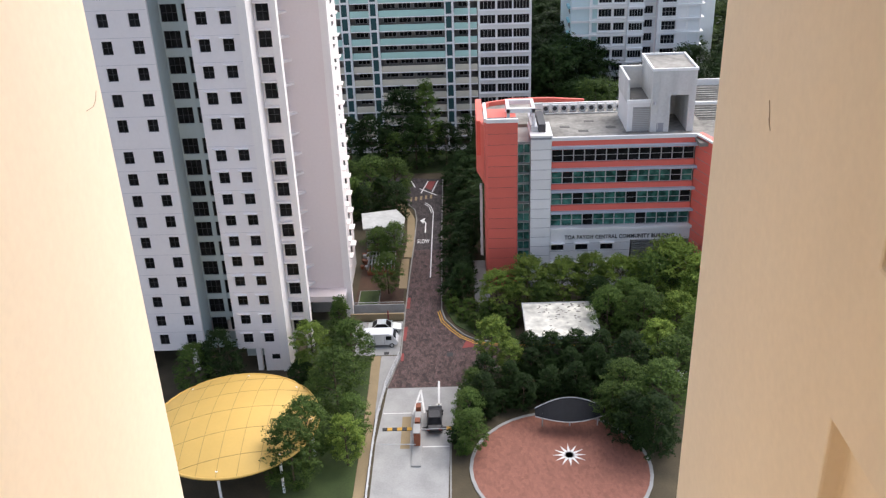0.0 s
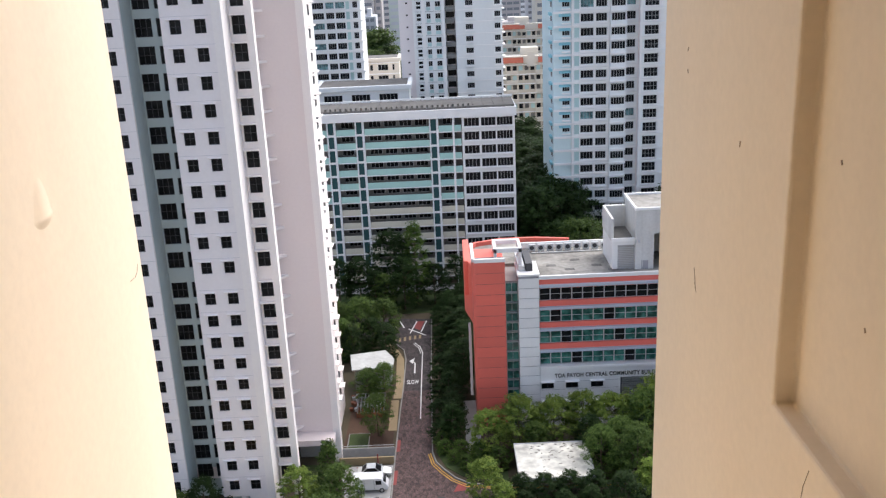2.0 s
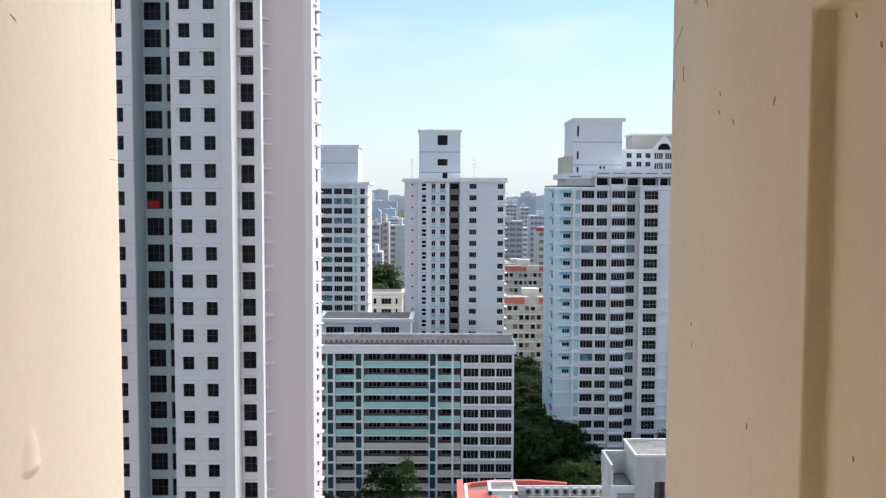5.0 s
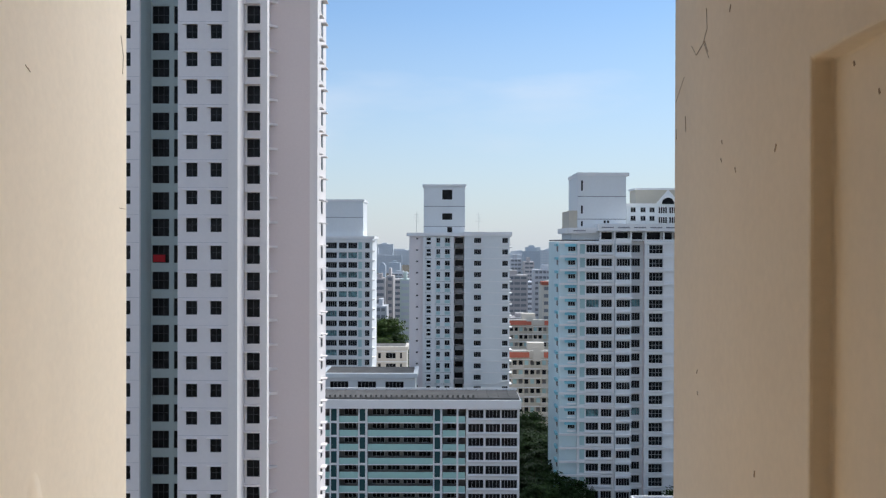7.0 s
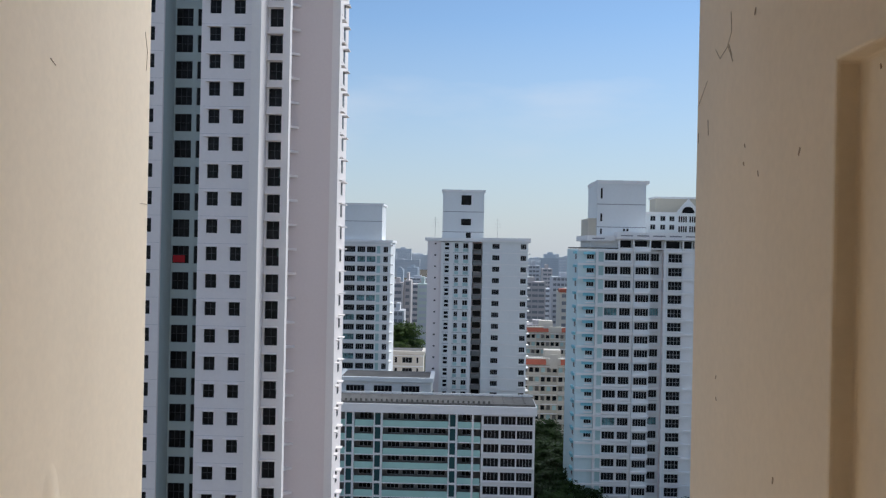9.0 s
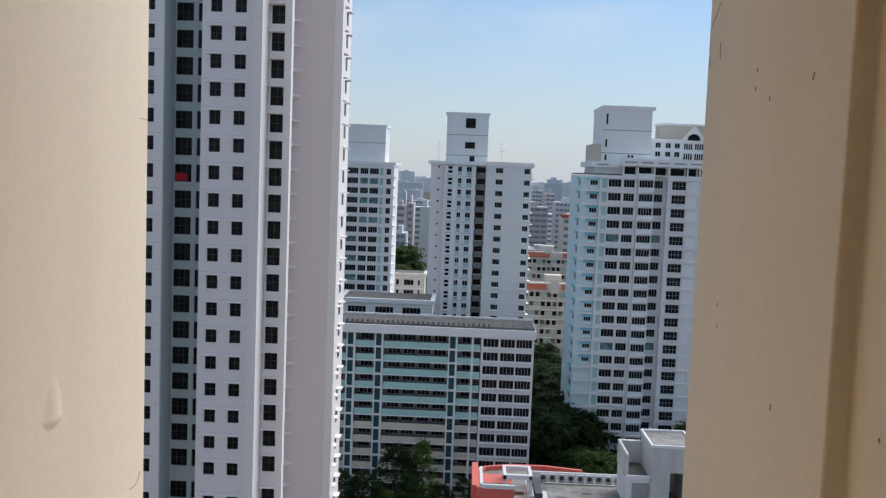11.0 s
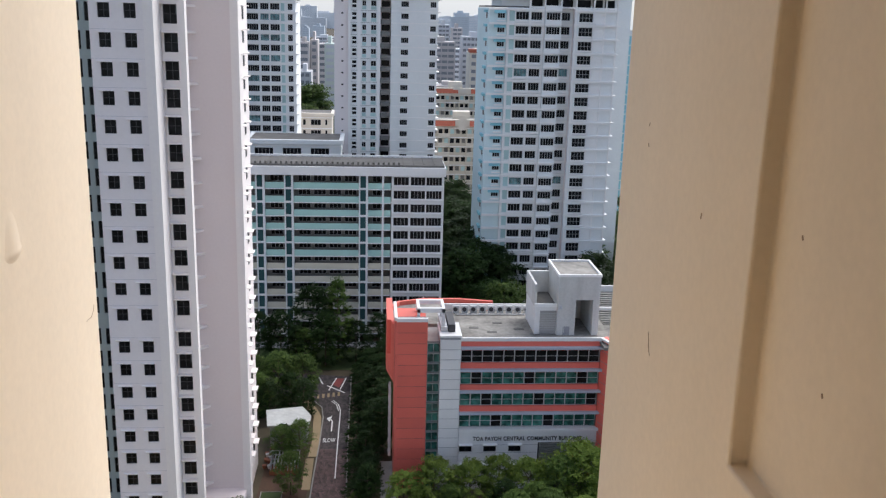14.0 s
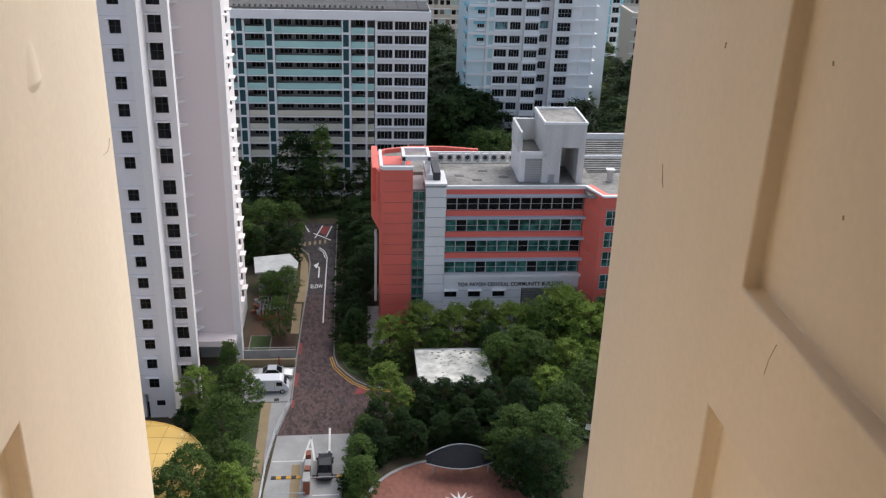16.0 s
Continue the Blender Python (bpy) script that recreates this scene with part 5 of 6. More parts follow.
ledges(back_tower, "sill", [(a - 0.1, b + 0.1) for a, b, n in r_cols[4:]], 239.6, 239.99, r_heads, -1.86, -1.62, WHITE_TRIM)
ledges(back_tower, "side_ledge", [(-18.89, -18.3)], 240.2, 243.5, r_heads, 0.22, 0.5, WHITE_TRIM)
part("cornice", boxes((-46.3, -18.4, 239.5, 255, 64.604, 65.3)), WHITE_TRIM, back_tower)
part("lift_house", boxes((-44, -21.4, 241.2, 253, 65.3, 74.3)), PALE_BLUE, back_tower)
part("lift_roof", boxes((-44.3, -21.1, 241.0, 253.3, 74.3, 74.85)), WHITE_TRIM, back_tower)
part("joint", boxes((-44.02, -21.38, 241.17, 241.198, 70.1, 70.24)), JOINT, back_tower)
low = far_tower("low pale block with a grey roof between the towers", -26.5, -6.5, 201, 34.4, 2.75, 12, [(-25, -21, 5), (-19, -15, 5), (-13, -9, 5)], 12, None)

# cream estates with red roofs
for x0, x1, y, top, reds, label in ((17.5, 38.5, 272, 30.0, ((17.5, 24.6), (28.9, 36.5)), "cream estate block with red tiled roof edges"), (21, 44, 335, 34.0, ((21, 31), (35.7, 42)), "cream estate block with a red roof band"), (84, 108, 330, 36, ((85, 94), (98, 106)), "cream estate block with a red roof")):
    est = thing("estate_block", label, "building", (x0 + x1) / 2, y + 7, 0)
    heads = [top - 0.8 - 2.75 * k for k in range(10)]
    cols = [(x0 + 0.6 + 1.72 * i, x0 + 1.75 + 1.72 * i) for i in range(int((x1 - x0 - 0.6) / 1.72))]
    part("wall", facade(bmesh.new(), x0, x1, 0, top, y, y + 0.4, cols, [(z - 1.35, z) for z in heads]), ESTATE, est)
    part("floor_core", boxes((x0 + 0.1, x1 - 0.1, y + 0.8, y + 13.5, 0, top - 0.1)), CORRIDOR_SHADE, est)
    part("side_wall", boxes((x1 - 0.098, x1 + 0.2, y + 0.403, y + 13.5, 0, top)), ESTATE, est)
    for n, z in enumerate(heads):
        for i, (a, b) in enumerate(cols):
            if (i * 5 + n * 3) % 4:
                part("window", boxes((a, b, y + 0.2, y + 0.3, z - 1.35, z)), GLASS_FAR if (i + n) % 3 else TEAL_PANEL, est)
    ledges(est, "balcony_wall", [(x0 + 2.2, x0 + 5.6), (x0 + 10.6, x0 + 14.2)], y - 0.7, y - 0.02, heads, -2.3, -1.3, ESTATE_PALE)
    ledges(est, "floor_band", [(x0, x1)], y - 0.15, y - 0.004, heads, 0.2, 0.45, WHITE_TRIM)
    part("parapet", boxes((x0, x1, y - 0.3, y + 1.0, top + 0.003, top + 2.0)), ESTATE_PALE, est)
    for a, b in reds:
        roof_bm = prism([(0, 0), (2.4, 0), (2.4, 1.5)], a, b)
        for v in roof_bm.verts:
            v.co = Vector((v.co.z, y - 1.3 + v.co.x * 0.4, top + v.co.y + 0.2))
        part("tiled_roof", roof_bm, RED_ROOF, est, "red tiled roof edge")
    part("gable", boxes((x0 + 8.2, x0 + 10.6, y - 0.5, y - 0.31, top - 1.0, top + 3.2)), ESTATE_PALE, est)
    part("roof", boxes((x0, x1, y + 1.003, y + 13.5, top + 0.004, top + 1.0)), ROOF_PALE, est)
    part("roof_house", boxes((x0 + 7, x0 + 12, y + 5, y + 9, top + 1.0, top + 3.8)), ESTATE_PALE, est)
far_tower("cream low-rise block with dark windows", -20.5, -10.9, 262, 33.4, 3.0, 8, [(-19, -18.2, 1), (-16.8, -14.0, 3), (-12.8, -12.2, 1)], 10, None, (), ESTATE_PALE, False)
far_tower("turquoise and white tower block", 68, 76, 262, 58, 2.75, 20, [(69, 71, 2), (73, 75, 2)], 14, None, [(71.3, 72.6, AQUA), (75.1, 75.9, AQUA)])
far_tower("long cream school block", 74, 108, 245, 22, 3.2, 6, [(75 + 3.2 * i, 77.6 + 3.2 * i, 3) for i in range(10)], 12, None, (), ESTATE, False)

# the city to the horizon
random.seed(12)


def city_block(x0, x1, y, h, wall, glass, label, wide=2.6, step=3.0, depth=14, crown=0.0):
    """A far block: walls, a grid of windows, a roof house and, where it has one, a stepped crown."""
    b = thing("city_block", label, "building", (x0 + x1) / 2, y, 0, "distant city blocks")
    part("wall", boxes((x0, x1, y, y + depth, 0, h)), wall, b)
    w = x1 - x0
    part("roof_house", boxes((x0 + w * 0.3, x0 + w * 0.62, y + 3, y + depth - 3, h, h + random.uniform(1.5, 4))), wall, b)
    if crown:
        part("crown", boxes((x0 + w * 0.2, x1 - w * 0.2, y + 1, y + depth - 1, h, h + crown), (x0 + w * 0.35, x1 - w * 0.35, y + 2, y + depth - 2, h + crown, h + 1.6 * crown)), wall, b)
    grid = bmesh.new()
    n = max(1, int((w - 1) / wide))
    for k in range(int(h / step)):
        for i in range(n):
            x = x0 + 0.5 + (w - 1) * i / n
            box(grid, x + 0.25, x + (w - 1) / n - 0.25, y - 0.06, y - 0.01, h - step * (k + 1) + 0.9, h - step * (k + 1) + 2.3)
    tagged(part("window_grid", grid, glass, b), kind="stuff")
    return b


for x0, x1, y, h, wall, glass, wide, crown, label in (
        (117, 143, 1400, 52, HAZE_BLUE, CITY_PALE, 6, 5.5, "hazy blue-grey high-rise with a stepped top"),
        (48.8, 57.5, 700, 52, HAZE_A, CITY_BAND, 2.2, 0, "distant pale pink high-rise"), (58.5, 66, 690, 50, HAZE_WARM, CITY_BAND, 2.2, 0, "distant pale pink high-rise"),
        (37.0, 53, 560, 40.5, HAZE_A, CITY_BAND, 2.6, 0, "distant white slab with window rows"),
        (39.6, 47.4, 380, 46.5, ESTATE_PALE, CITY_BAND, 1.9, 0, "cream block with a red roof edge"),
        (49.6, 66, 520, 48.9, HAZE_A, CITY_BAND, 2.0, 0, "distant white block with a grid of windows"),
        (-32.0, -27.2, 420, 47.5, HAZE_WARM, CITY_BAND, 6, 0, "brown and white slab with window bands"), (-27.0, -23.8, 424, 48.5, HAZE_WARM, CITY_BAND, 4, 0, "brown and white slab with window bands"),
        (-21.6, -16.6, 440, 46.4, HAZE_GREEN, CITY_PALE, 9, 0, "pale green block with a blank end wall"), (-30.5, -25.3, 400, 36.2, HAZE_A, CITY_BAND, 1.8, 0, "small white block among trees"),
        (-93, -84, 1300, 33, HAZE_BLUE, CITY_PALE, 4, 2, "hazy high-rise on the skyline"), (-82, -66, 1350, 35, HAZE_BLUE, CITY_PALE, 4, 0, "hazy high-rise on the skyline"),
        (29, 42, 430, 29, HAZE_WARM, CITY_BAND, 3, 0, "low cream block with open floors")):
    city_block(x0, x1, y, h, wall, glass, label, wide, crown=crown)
part_red = thing("roof_edge", "red roof edge on the cream block", "roof", 43.5, 380, 46.5)
part("tiles", boxes((39.4, 47.6, 379.4, 386, 46.504, 47.9)), RED_ROOF, part_red)
# the farthest fifty take the palest colours, with more haze painted in
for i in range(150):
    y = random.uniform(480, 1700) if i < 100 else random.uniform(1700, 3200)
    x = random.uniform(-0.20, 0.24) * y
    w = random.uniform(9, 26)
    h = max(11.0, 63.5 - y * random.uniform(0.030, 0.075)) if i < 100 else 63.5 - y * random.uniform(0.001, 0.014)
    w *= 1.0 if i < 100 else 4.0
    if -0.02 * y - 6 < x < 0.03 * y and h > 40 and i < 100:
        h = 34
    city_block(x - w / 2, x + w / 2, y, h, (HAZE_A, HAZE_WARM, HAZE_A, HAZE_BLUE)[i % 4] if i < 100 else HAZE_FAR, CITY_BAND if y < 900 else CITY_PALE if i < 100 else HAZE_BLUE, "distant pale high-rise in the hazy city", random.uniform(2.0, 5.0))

# ---- trees ----


def crown_mesh(seed, mat_, width, height, base, leaf, clumps, per, lumpy=0.25, cone=0.0):
    """A crown of leafy sprays that reach outwards from the limbs in loose layers, with an uneven outline and gaps. Height and base in metres above the ground."""
    rnd = random.Random(seed)
    verts, faces = [], []
    sprays, each = int(clumps * 2.0), int(per * 0.5)
    for c in range(sprays):
        a = rnd.uniform(0, math.tau)
        zf = rnd.random() ** 0.8
        reach = (math.sin(math.pi * min(0.97, 0.16 + 0.80 * zf)) ** 0.75) * (1 - cone * zf)
        r = width / 2 * reach * rnd.uniform(0.25, 1.0) ** 0.5 * (1 + lumpy * math.sin(3 * a + seed) * math.sin(2.3 * a + zf * 5))
        start = Vector((r * math.cos(a) * 0.86, r * math.sin(a) * 0.86, base + (height - base) * zf))
        a += rnd.gauss(0, 0.45)
        way = Vector((math.cos(a), math.sin(a), rnd.uniform(-0.05, 0.45)))
        side = Vector((-math.sin(a), math.cos(a), 0))
        size = rnd.uniform(0.5, 1.2) * width * 0.13
        for k in range(each):
            s = rnd.uniform(-0.5, 1.0)
            spread = rnd.gauss(0, 0.36) * (1.15 - 0.75 * abs(s))
            p = start + way * size * s + side * size * spread
            p.z += size * (rnd.gauss(0, 0.13) - 0.28 * s * s - 0.25 * spread * spread)
            n = (Vector((rnd.gauss(0, 0.4), rnd.gauss(0, 0.4), 1.0)) + way * 0.4 * s).normalized()
            t = Matrix.Rotation(rnd.uniform(0, math.tau), 3, n) @ n.orthogonal().normalized()
            b = n.cross(t)
            h = leaf * rnd.uniform(0.55, 1.2)
            i = len(verts)
            verts += [p - t * h, p - b * h * 0.42 - n * h * 0.12, p + t * h, p + b * h * 0.42 - n * h * 0.12]
            faces.append((i, i + 1, i + 2, i + 3))
    me = bpy.data.meshes.new("crown")
    me.from_pydata([tuple(v) for v in verts], [], faces)
    me.materials.append(mat_)
    return me


def trunk_mesh(seed, height, r, width):
    rnd = random.Random(seed)
    bm = tube([(0, 0, -0.1), (0.05, 0.03, height * 0.3), (-0.06, 0.08, height * 0.6), (0.02, 0, height * 0.92)], r, r * 0.25, 8)
    for k in range(7):
        a, z = rnd.uniform(0, math.tau), height * rnd.uniform(0.35, 0.75)
        out = width * rnd.uniform(0.25, 0.4)
        tube([(0, 0, z), (out * 0.5 * math.cos(a), out * 0.5 * math.sin(a), z + out * 0.35), (out * math.cos(a), out * math.sin(a), z + out * 0.55)], r * 0.42, r * 0.12, 6, bm)
    return mesh_of(bm, "trunk", BARK)


KINDS = {}


def tree_kind(name, seed, mat_, width, height, base, leaf, clumps, per, cone=0.0, r=0.16):
    KINDS[name] = trunk_mesh(seed, height, r, width), crown_mesh(seed, mat_, width, height, base, leaf, clumps, per, 0.25, cone)


tree_kind("light", 3, LEAF_BRIGHT, 6.5, 9.0, 2.0, 0.18, 88, 80)
tree_kind("broad", 5, LEAF_BRIGHT, 8.0, 8.5, 2.0, 0.20, 100, 80)
tree_kind("green", 7, LEAF_MID, 7.0, 9.5, 1.4, 0.18, 100, 80)
tree_kind("pointed", 9, LEAF_MID, 5.2, 11.0, 1.0, 0.17, 95, 75, 0.5)
tree_kind("dark", 11, LEAF_DARK, 8.0, 11.0, 0.8, 0.23, 110, 60)
tree_kind("shrub", 13, LEAF_DARK, 4.0, 3.6, 0.1, 0.15, 60, 70)
tree_kind("bush", 15, LEAF_MID, 3.4, 3.0, 0.1, 0.13, 60, 70)
tree_kind("forest", 17, LEAF_DARK, 13.0, 16.0, 1.5, 0.36, 120, 60)
tree_kind("wood", 19, LEAF_MID, 14.0, 17.0, 2.0, 0.38, 120, 65)
LABELS = {"light": "young tree with a loose yellow-green crown", "broad": "broad tree with bright feathery foliage", "green": "leafy mid-green tree with a full crown", "pointed": "slender upright dark-green garden tree", "dark": "dense dark-green garden tree", "shrub": "dense dark clipped shrub", "bush": "rounded leafy green garden shrub", "forest": "large dark spreading rain tree", "wood": "large spreading green tree"}
random.seed(21)


def plant(kind, x, y, s=1.0, z=0.0, tall=1.0):
    t_me, c_me = KINDS[kind]
    small = kind in ("shrub", "bush")
    ob = thing("shrub" if small else "tree", LABELS[kind], "shrub" if small else "tree", x, y, z, "garden shrubs" if small else "trees round the buildings")
    ob.rotation_euler = (0, 0, random.uniform(0, math.tau))
    ob.scale = (s * random.uniform(0.93, 1.07), s * random.uniform(0.93, 1.07), s * tall)
    for nm, me in (("trunk", t_me), ("crown", c_me)):
        o = new(nm, me)
        o.parent = ob
    return ob


for row in (("light", -18.2, 93.5, 0.8), ("pointed", -15.0, 96.0, 0.85), ("green", -13.4, 93.0, 0.8), ("green", -14.3, 84.6, 0.95), ("green", -12.2, 80.5, 0.62), ("light", -12.5, 76.5, 0.7), ("green", -16.5, 77.0, 0.85), ("green", -17.5, 73.0, 0.9),
            ("dark", -28.5, 91.0, 0.72), ("green", -31.5, 90.0, 0.7), ("shrub", -19.5, 92, 0.8), ("bush", -17.5, 90.0, 0.8),
            # beside the road, beyond the tower
            ("green", -10.4, 112.8, 0.66), ("green", -9.9, 122.6, 0.66), ("green", -12.4, 122.0, 0.6), ("dark", -10.4, 136.5, 0.62), ("green", -10.8, 142.5, 0.9), ("green", -14.6, 141.0, 1.0), ("dark", -15.6, 136.0, 0.6), ("dark", -12.6, 139.0, 0.62), ("dark", -16.8, 145.2, 0.7), ("dark", -12.4, 124.9, 0.42), ("dark", -9.9, 146.8, 0.3), ("green", -18.5, 142.0, 0.9), ("green", -17.5, 137, 0.8), ("dark", -21, 147, 0.8),
            ("dark", -16.0, 159.5, 0.95), ("forest", -10.5, 163.5, 0.85), ("dark", -8.0, 159.0, 0.95), ("pointed", -5.8, 161.5, 1.45), ("dark", -2.5, 160.5, 0.75), ("green", -11.6, 157.5, 0.8), ("dark", -13.2, 157.8, 0.75), ("dark", -20, 160, 0.9), ("dark", 1.5, 163, 0.8),
            # in front of the red building
            ("broad", 4.4, 106.5, 0.75), ("broad", 8.4, 107.2, 0.92), ("broad", 13.0, 107.4, 0.86), ("light", 16.8, 107.8, 0.88), ("broad", 20.6, 106.4, 0.95), ("green", 24.5, 104.5, 1.0), ("broad", 27.0, 105.5, 1.25), ("light", 29.5, 101.5, 1.15), ("green", 33.0, 104.0, 1.1), ("green", 20.5, 101.2, 0.8), ("green", 10.2, 104.0, 0.62), ("bush", 3.0, 104.5, 1.0), ("bush", 5.6, 103.5, 1.0),
            ("green", 17.6, 98.5, 0.85), ("green", 21.5, 96.5, 0.95), ("dark", 17.0, 79.0, 0.6), ("dark", 19.2, 77.0, 0.7), ("dark", 2.2, 88.5, 0.5), ("dark", 5.0, 88.2, 0.42), ("dark", 16.4, 86.4, 0.5), ("light", 25.5, 96.5, 0.9), ("broad", 30.0, 96.0, 0.85), ("dark", 17.0, 103.5, 0.62),
            # round the sunk plaza
            ("light", 3.2, 93.3, 0.82), ("light", 5.2, 91.3, 0.6), ("green", 0.8, 86.5, 0.5), ("green", 0.2, 82.2, 0.55), ("dark", 1.8, 84.6, 0.5), ("green", 0.4, 78.4, 0.55), ("green", 17.2, 84.0, 0.75), ("green", 20.5, 81.5, 0.9), ("dark", 18.5, 88.5, 0.72), ("green", 23.5, 87.0, 0.85), ("dark", 7.4, 93.0, 0.5), ("dark", 10.0, 92.0, 0.55), ("dark", 13.0, 92.4, 0.55), ("dark", 15.8, 92.2, 0.55), ("green", 15.6, 81.8, 0.62), ("green", 17.4, 80.4, 0.7), ("dark", 9.4, 87.0, 0.42), ("dark", 12.4, 87.2, 0.45), ("dark", 6.4, 85.6, 0.42), ("dark", 12.0, 90.0, 0.45), ("dark", 15.0, 89.8, 0.5), ("dark", 7.6, 90.2, 0.45), ("light", 22.5, 92.5, 0.75), ("green", 26.5, 90.5, 0.9),
            # behind the red building
            ("wood", 24.0, 158.0, 0.95), ("wood", 29.5, 163.0, 0.8), ("forest", 17.5, 160.0, 0.6), ("wood", 33.5, 160.0, 0.75), ("forest", 39, 165, 0.9), ("forest", 22, 168, 0.8)):
    plant(*row)
for i in range(17):
    y = 110.0 + 2.7 * i
    plant("dark", 0.2 + random.uniform(-0.7, 0.7), y, random.uniform(0.42, 0.56))
    if i % 2 == 0:
        plant("shrub", -1.8, y + 1, random.uniform(0.7, 0.95))
for i in range(10):
    plant("dark", 2.2 + random.uniform(-0.6, 0.4), 127 + 3.2 * i, random.uniform(0.5, 0.7))
for i in range(12):
    a = radians(15 + 13 * i)
    plant("shrub", 9.5 + 11.2 * math.cos(a), 75.5 + 11.6 * math.sin(a), random.uniform(0.6, 0.9))
# bushes added to darken the lawn inside the curve, where shade falls
for x, y in ((-1.4, 107.4), (-0.2, 105.2), (1.4, 103.2), (3.4, 101.8), (-1.6, 109.2), (0.8, 106.6), (2.6, 104.8)):
    plant("bush", x, y, random.uniform(0.6, 0.85))
for i in range(14):
    plant("shrub", 6.5 + 1.15 * i, 90.8 + random.uniform(-0.8, 0.8), random.uniform(0.75, 1.1))
for i in range(9):
    plant("bush", -0.4 + 0.3 * i, 78 + 1.4 * i, random.uniform(0.55, 0.8))
for i in range(34):
    plant("forest", 17.5 + random.uniform(-1.5, 9.0), 176 + 2.4 * i, random.uniform(0.75, 1.1))
for i in range(16):
    plant("forest" if i % 2 else "wood", random.uniform(52, 70), random.uniform(150, 235), random.uniform(0.8, 1.1))
for i in range(12):
    plant("forest", random.uniform(36, 60), random.uniform(140, 182), random.uniform(0.7, 1.0))
for i in range(10):
    plant("forest" if i % 3 else "wood", random.uniform(-34, -16), random.uniform(375, 400) - 60 * (i % 2), random.uniform(1.5, 1.9))

# ---- small buildings and fittings on the ground ----
dome = thing("dome_canopy", "round yellow panelled canopy roof", "canopy", -24.2, 78.2, 0)
bm = bmesh.new()
R_, N_ = 8.8, 40
rings = []
for j in range(9):
    r = R_ * (1 - j / 8.0)
    z = 6.3 - 1.7 * (r / R_) ** 2
    rings.append([bm.verts.new((-24.2 + r * math.cos(k * math.tau / N_), 78.2 + r * math.sin(k * math.tau / N_), z)) for k in range(N_)] if r > 0 else [bm.verts.new((-24.2, 78.2, 6.3))])
for a, b in zip(rings, rings[1:]):
    for k in range(N_):
        bm.faces.new((a[k], a[(k + 1) % N_], b[(k + 1) % N_], b[k]) if len(b) > 1 else (a[k], a[(k + 1) % N_], b[0]))
for f in bm.faces:
    f.smooth = True
part("shell", bm, DOME, dome)


def dome_z(x, y):
    return 6.3 - 1.7 * ((x + 24.2) ** 2 + (y - 78.2) ** 2) / R_ ** 2


for k in range(-4, 5):
    for along in (0, 1):
        off = 2.0 * k if along == 0 else 3.3 * k
        if abs(off) > 8.6:
            continue
        half = math.sqrt(R_ ** 2 - off ** 2) - 0.1
        pts = []
        for i in range(15):
            s = -half + 2 * half * i / 14
            x, y = (-24.2 + off, 78.2 + s) if along == 0 else (-24.2 + s, 78.2 + off + 0.25 * s)
            if (x + 24.2) ** 2 + (y - 78.2) ** 2 < R_ ** 2 - 0.5:
                pts.append((x, y, dome_z(x, y) - 0.01))
        part("seam", tube(pts, 0.035, 0.035, 5), paint("seam_dark", (0.42, 0.27, 0.08), 0.7) if (k, along) == (-4, 0) else bpy.data.materials["seam_dark"], dome)
rim = tube([(-24.2 + R_ * math.cos(k * math.tau / 48), 78.2 + R_ * math.sin(k * math.tau / 48), 4.58) for k in range(49)], 0.14, 0.14, 6)
part("rim", rim, DOME, dome)
for k in range(8):
    a = k * math.tau / 8
    x, y = -24.2 + 8 * math.cos(a), 78.2 + 8 * math.sin(a)
    part("post", tube([(x, y, 0), (x, y, 4.9)], 0.14, 0.14, 8), WHITE_TRIM, dome)

shelter = thing("flat_roof_shelter", "low pavilion with a stained white flat roof", "pavilion", 11.8, 98.3, 0)
part("roof", boxes((7.4, 16.2, 94.3, 102.2, 3.7, 4.0)), paint("stained_white_roof", (0.66, 0.65, 0.58), 0.85, 0.55, 1.2, 0.45, 0.2), shelter, "white flat roof with dark stains and leaf litter")
part("rim", boxes((7.3, 7.398, 94.2, 102.3, 3.65, 4.12), (16.202, 16.3, 94.2, 102.3, 3.65, 4.12), (7.4, 16.2, 94.2, 94.298, 3.65, 4.1), (7.4, 16.2, 102.202, 102.3, 3.65, 4.1)), FRAME_PALE, shelter)
for x in (8, 15.6):
    for y in (95, 101.4):
        part("post", boxes((x - 0.15, x + 0.15, y - 0.15, y + 0.15, 0, 3.7)), CONCRETE, shelter)
rnd = random.Random(5)
for k in range(60):
    x, y = rnd.uniform(9, 16), 101.9 - abs(rnd.gauss(0, 2.6))
    if 94.6 < y < 102:
        part("leaf_litter", prism([(x, y), (x + rnd.uniform(0.15, 0.5), y + rnd.uniform(-0.1, 0.1)), (x + rnd.uniform(0.1, 0.4), y + rnd.uniform(0.08, 0.25))], 3.99, 4.02), SOIL, shelter)

white_shed = thing("market_shed", "small building with a weathered white metal roof", "shed", -12, 129.5, 0)
part("roof", prism([(-15.6, 131.9), (-14.9, 126.3), (-8.8, 127.0), (-8.7, 129.8), (-10.2, 133.1)], 3.5, 3.7), paint("weathered_metal_roof", (0.46, 0.47, 0.45), 0.6, 0.2, 2, 0.5, 0.1), white_shed, "pale weathered metal roof")
part("wall", boxes((-14.6, -9.2, 127.2, 131.2, 0, 3.5)), CONCRETE, white_shed)
trellis = thing("garden_trellis", "rust-red planter frame full of pots and plants", "planter", -11.8, 121, 0)
part("base", boxes((-13.8, -9.8, 118.2, 122.5, 0, 0.7)), ORANGE, trellis)
for i in range(9):
    part("slat", boxes((-13.7 + 0.47 * i, -13.6 + 0.47 * i, 118.3, 122.4, 0.7, 1.7)), STEEL, trellis)
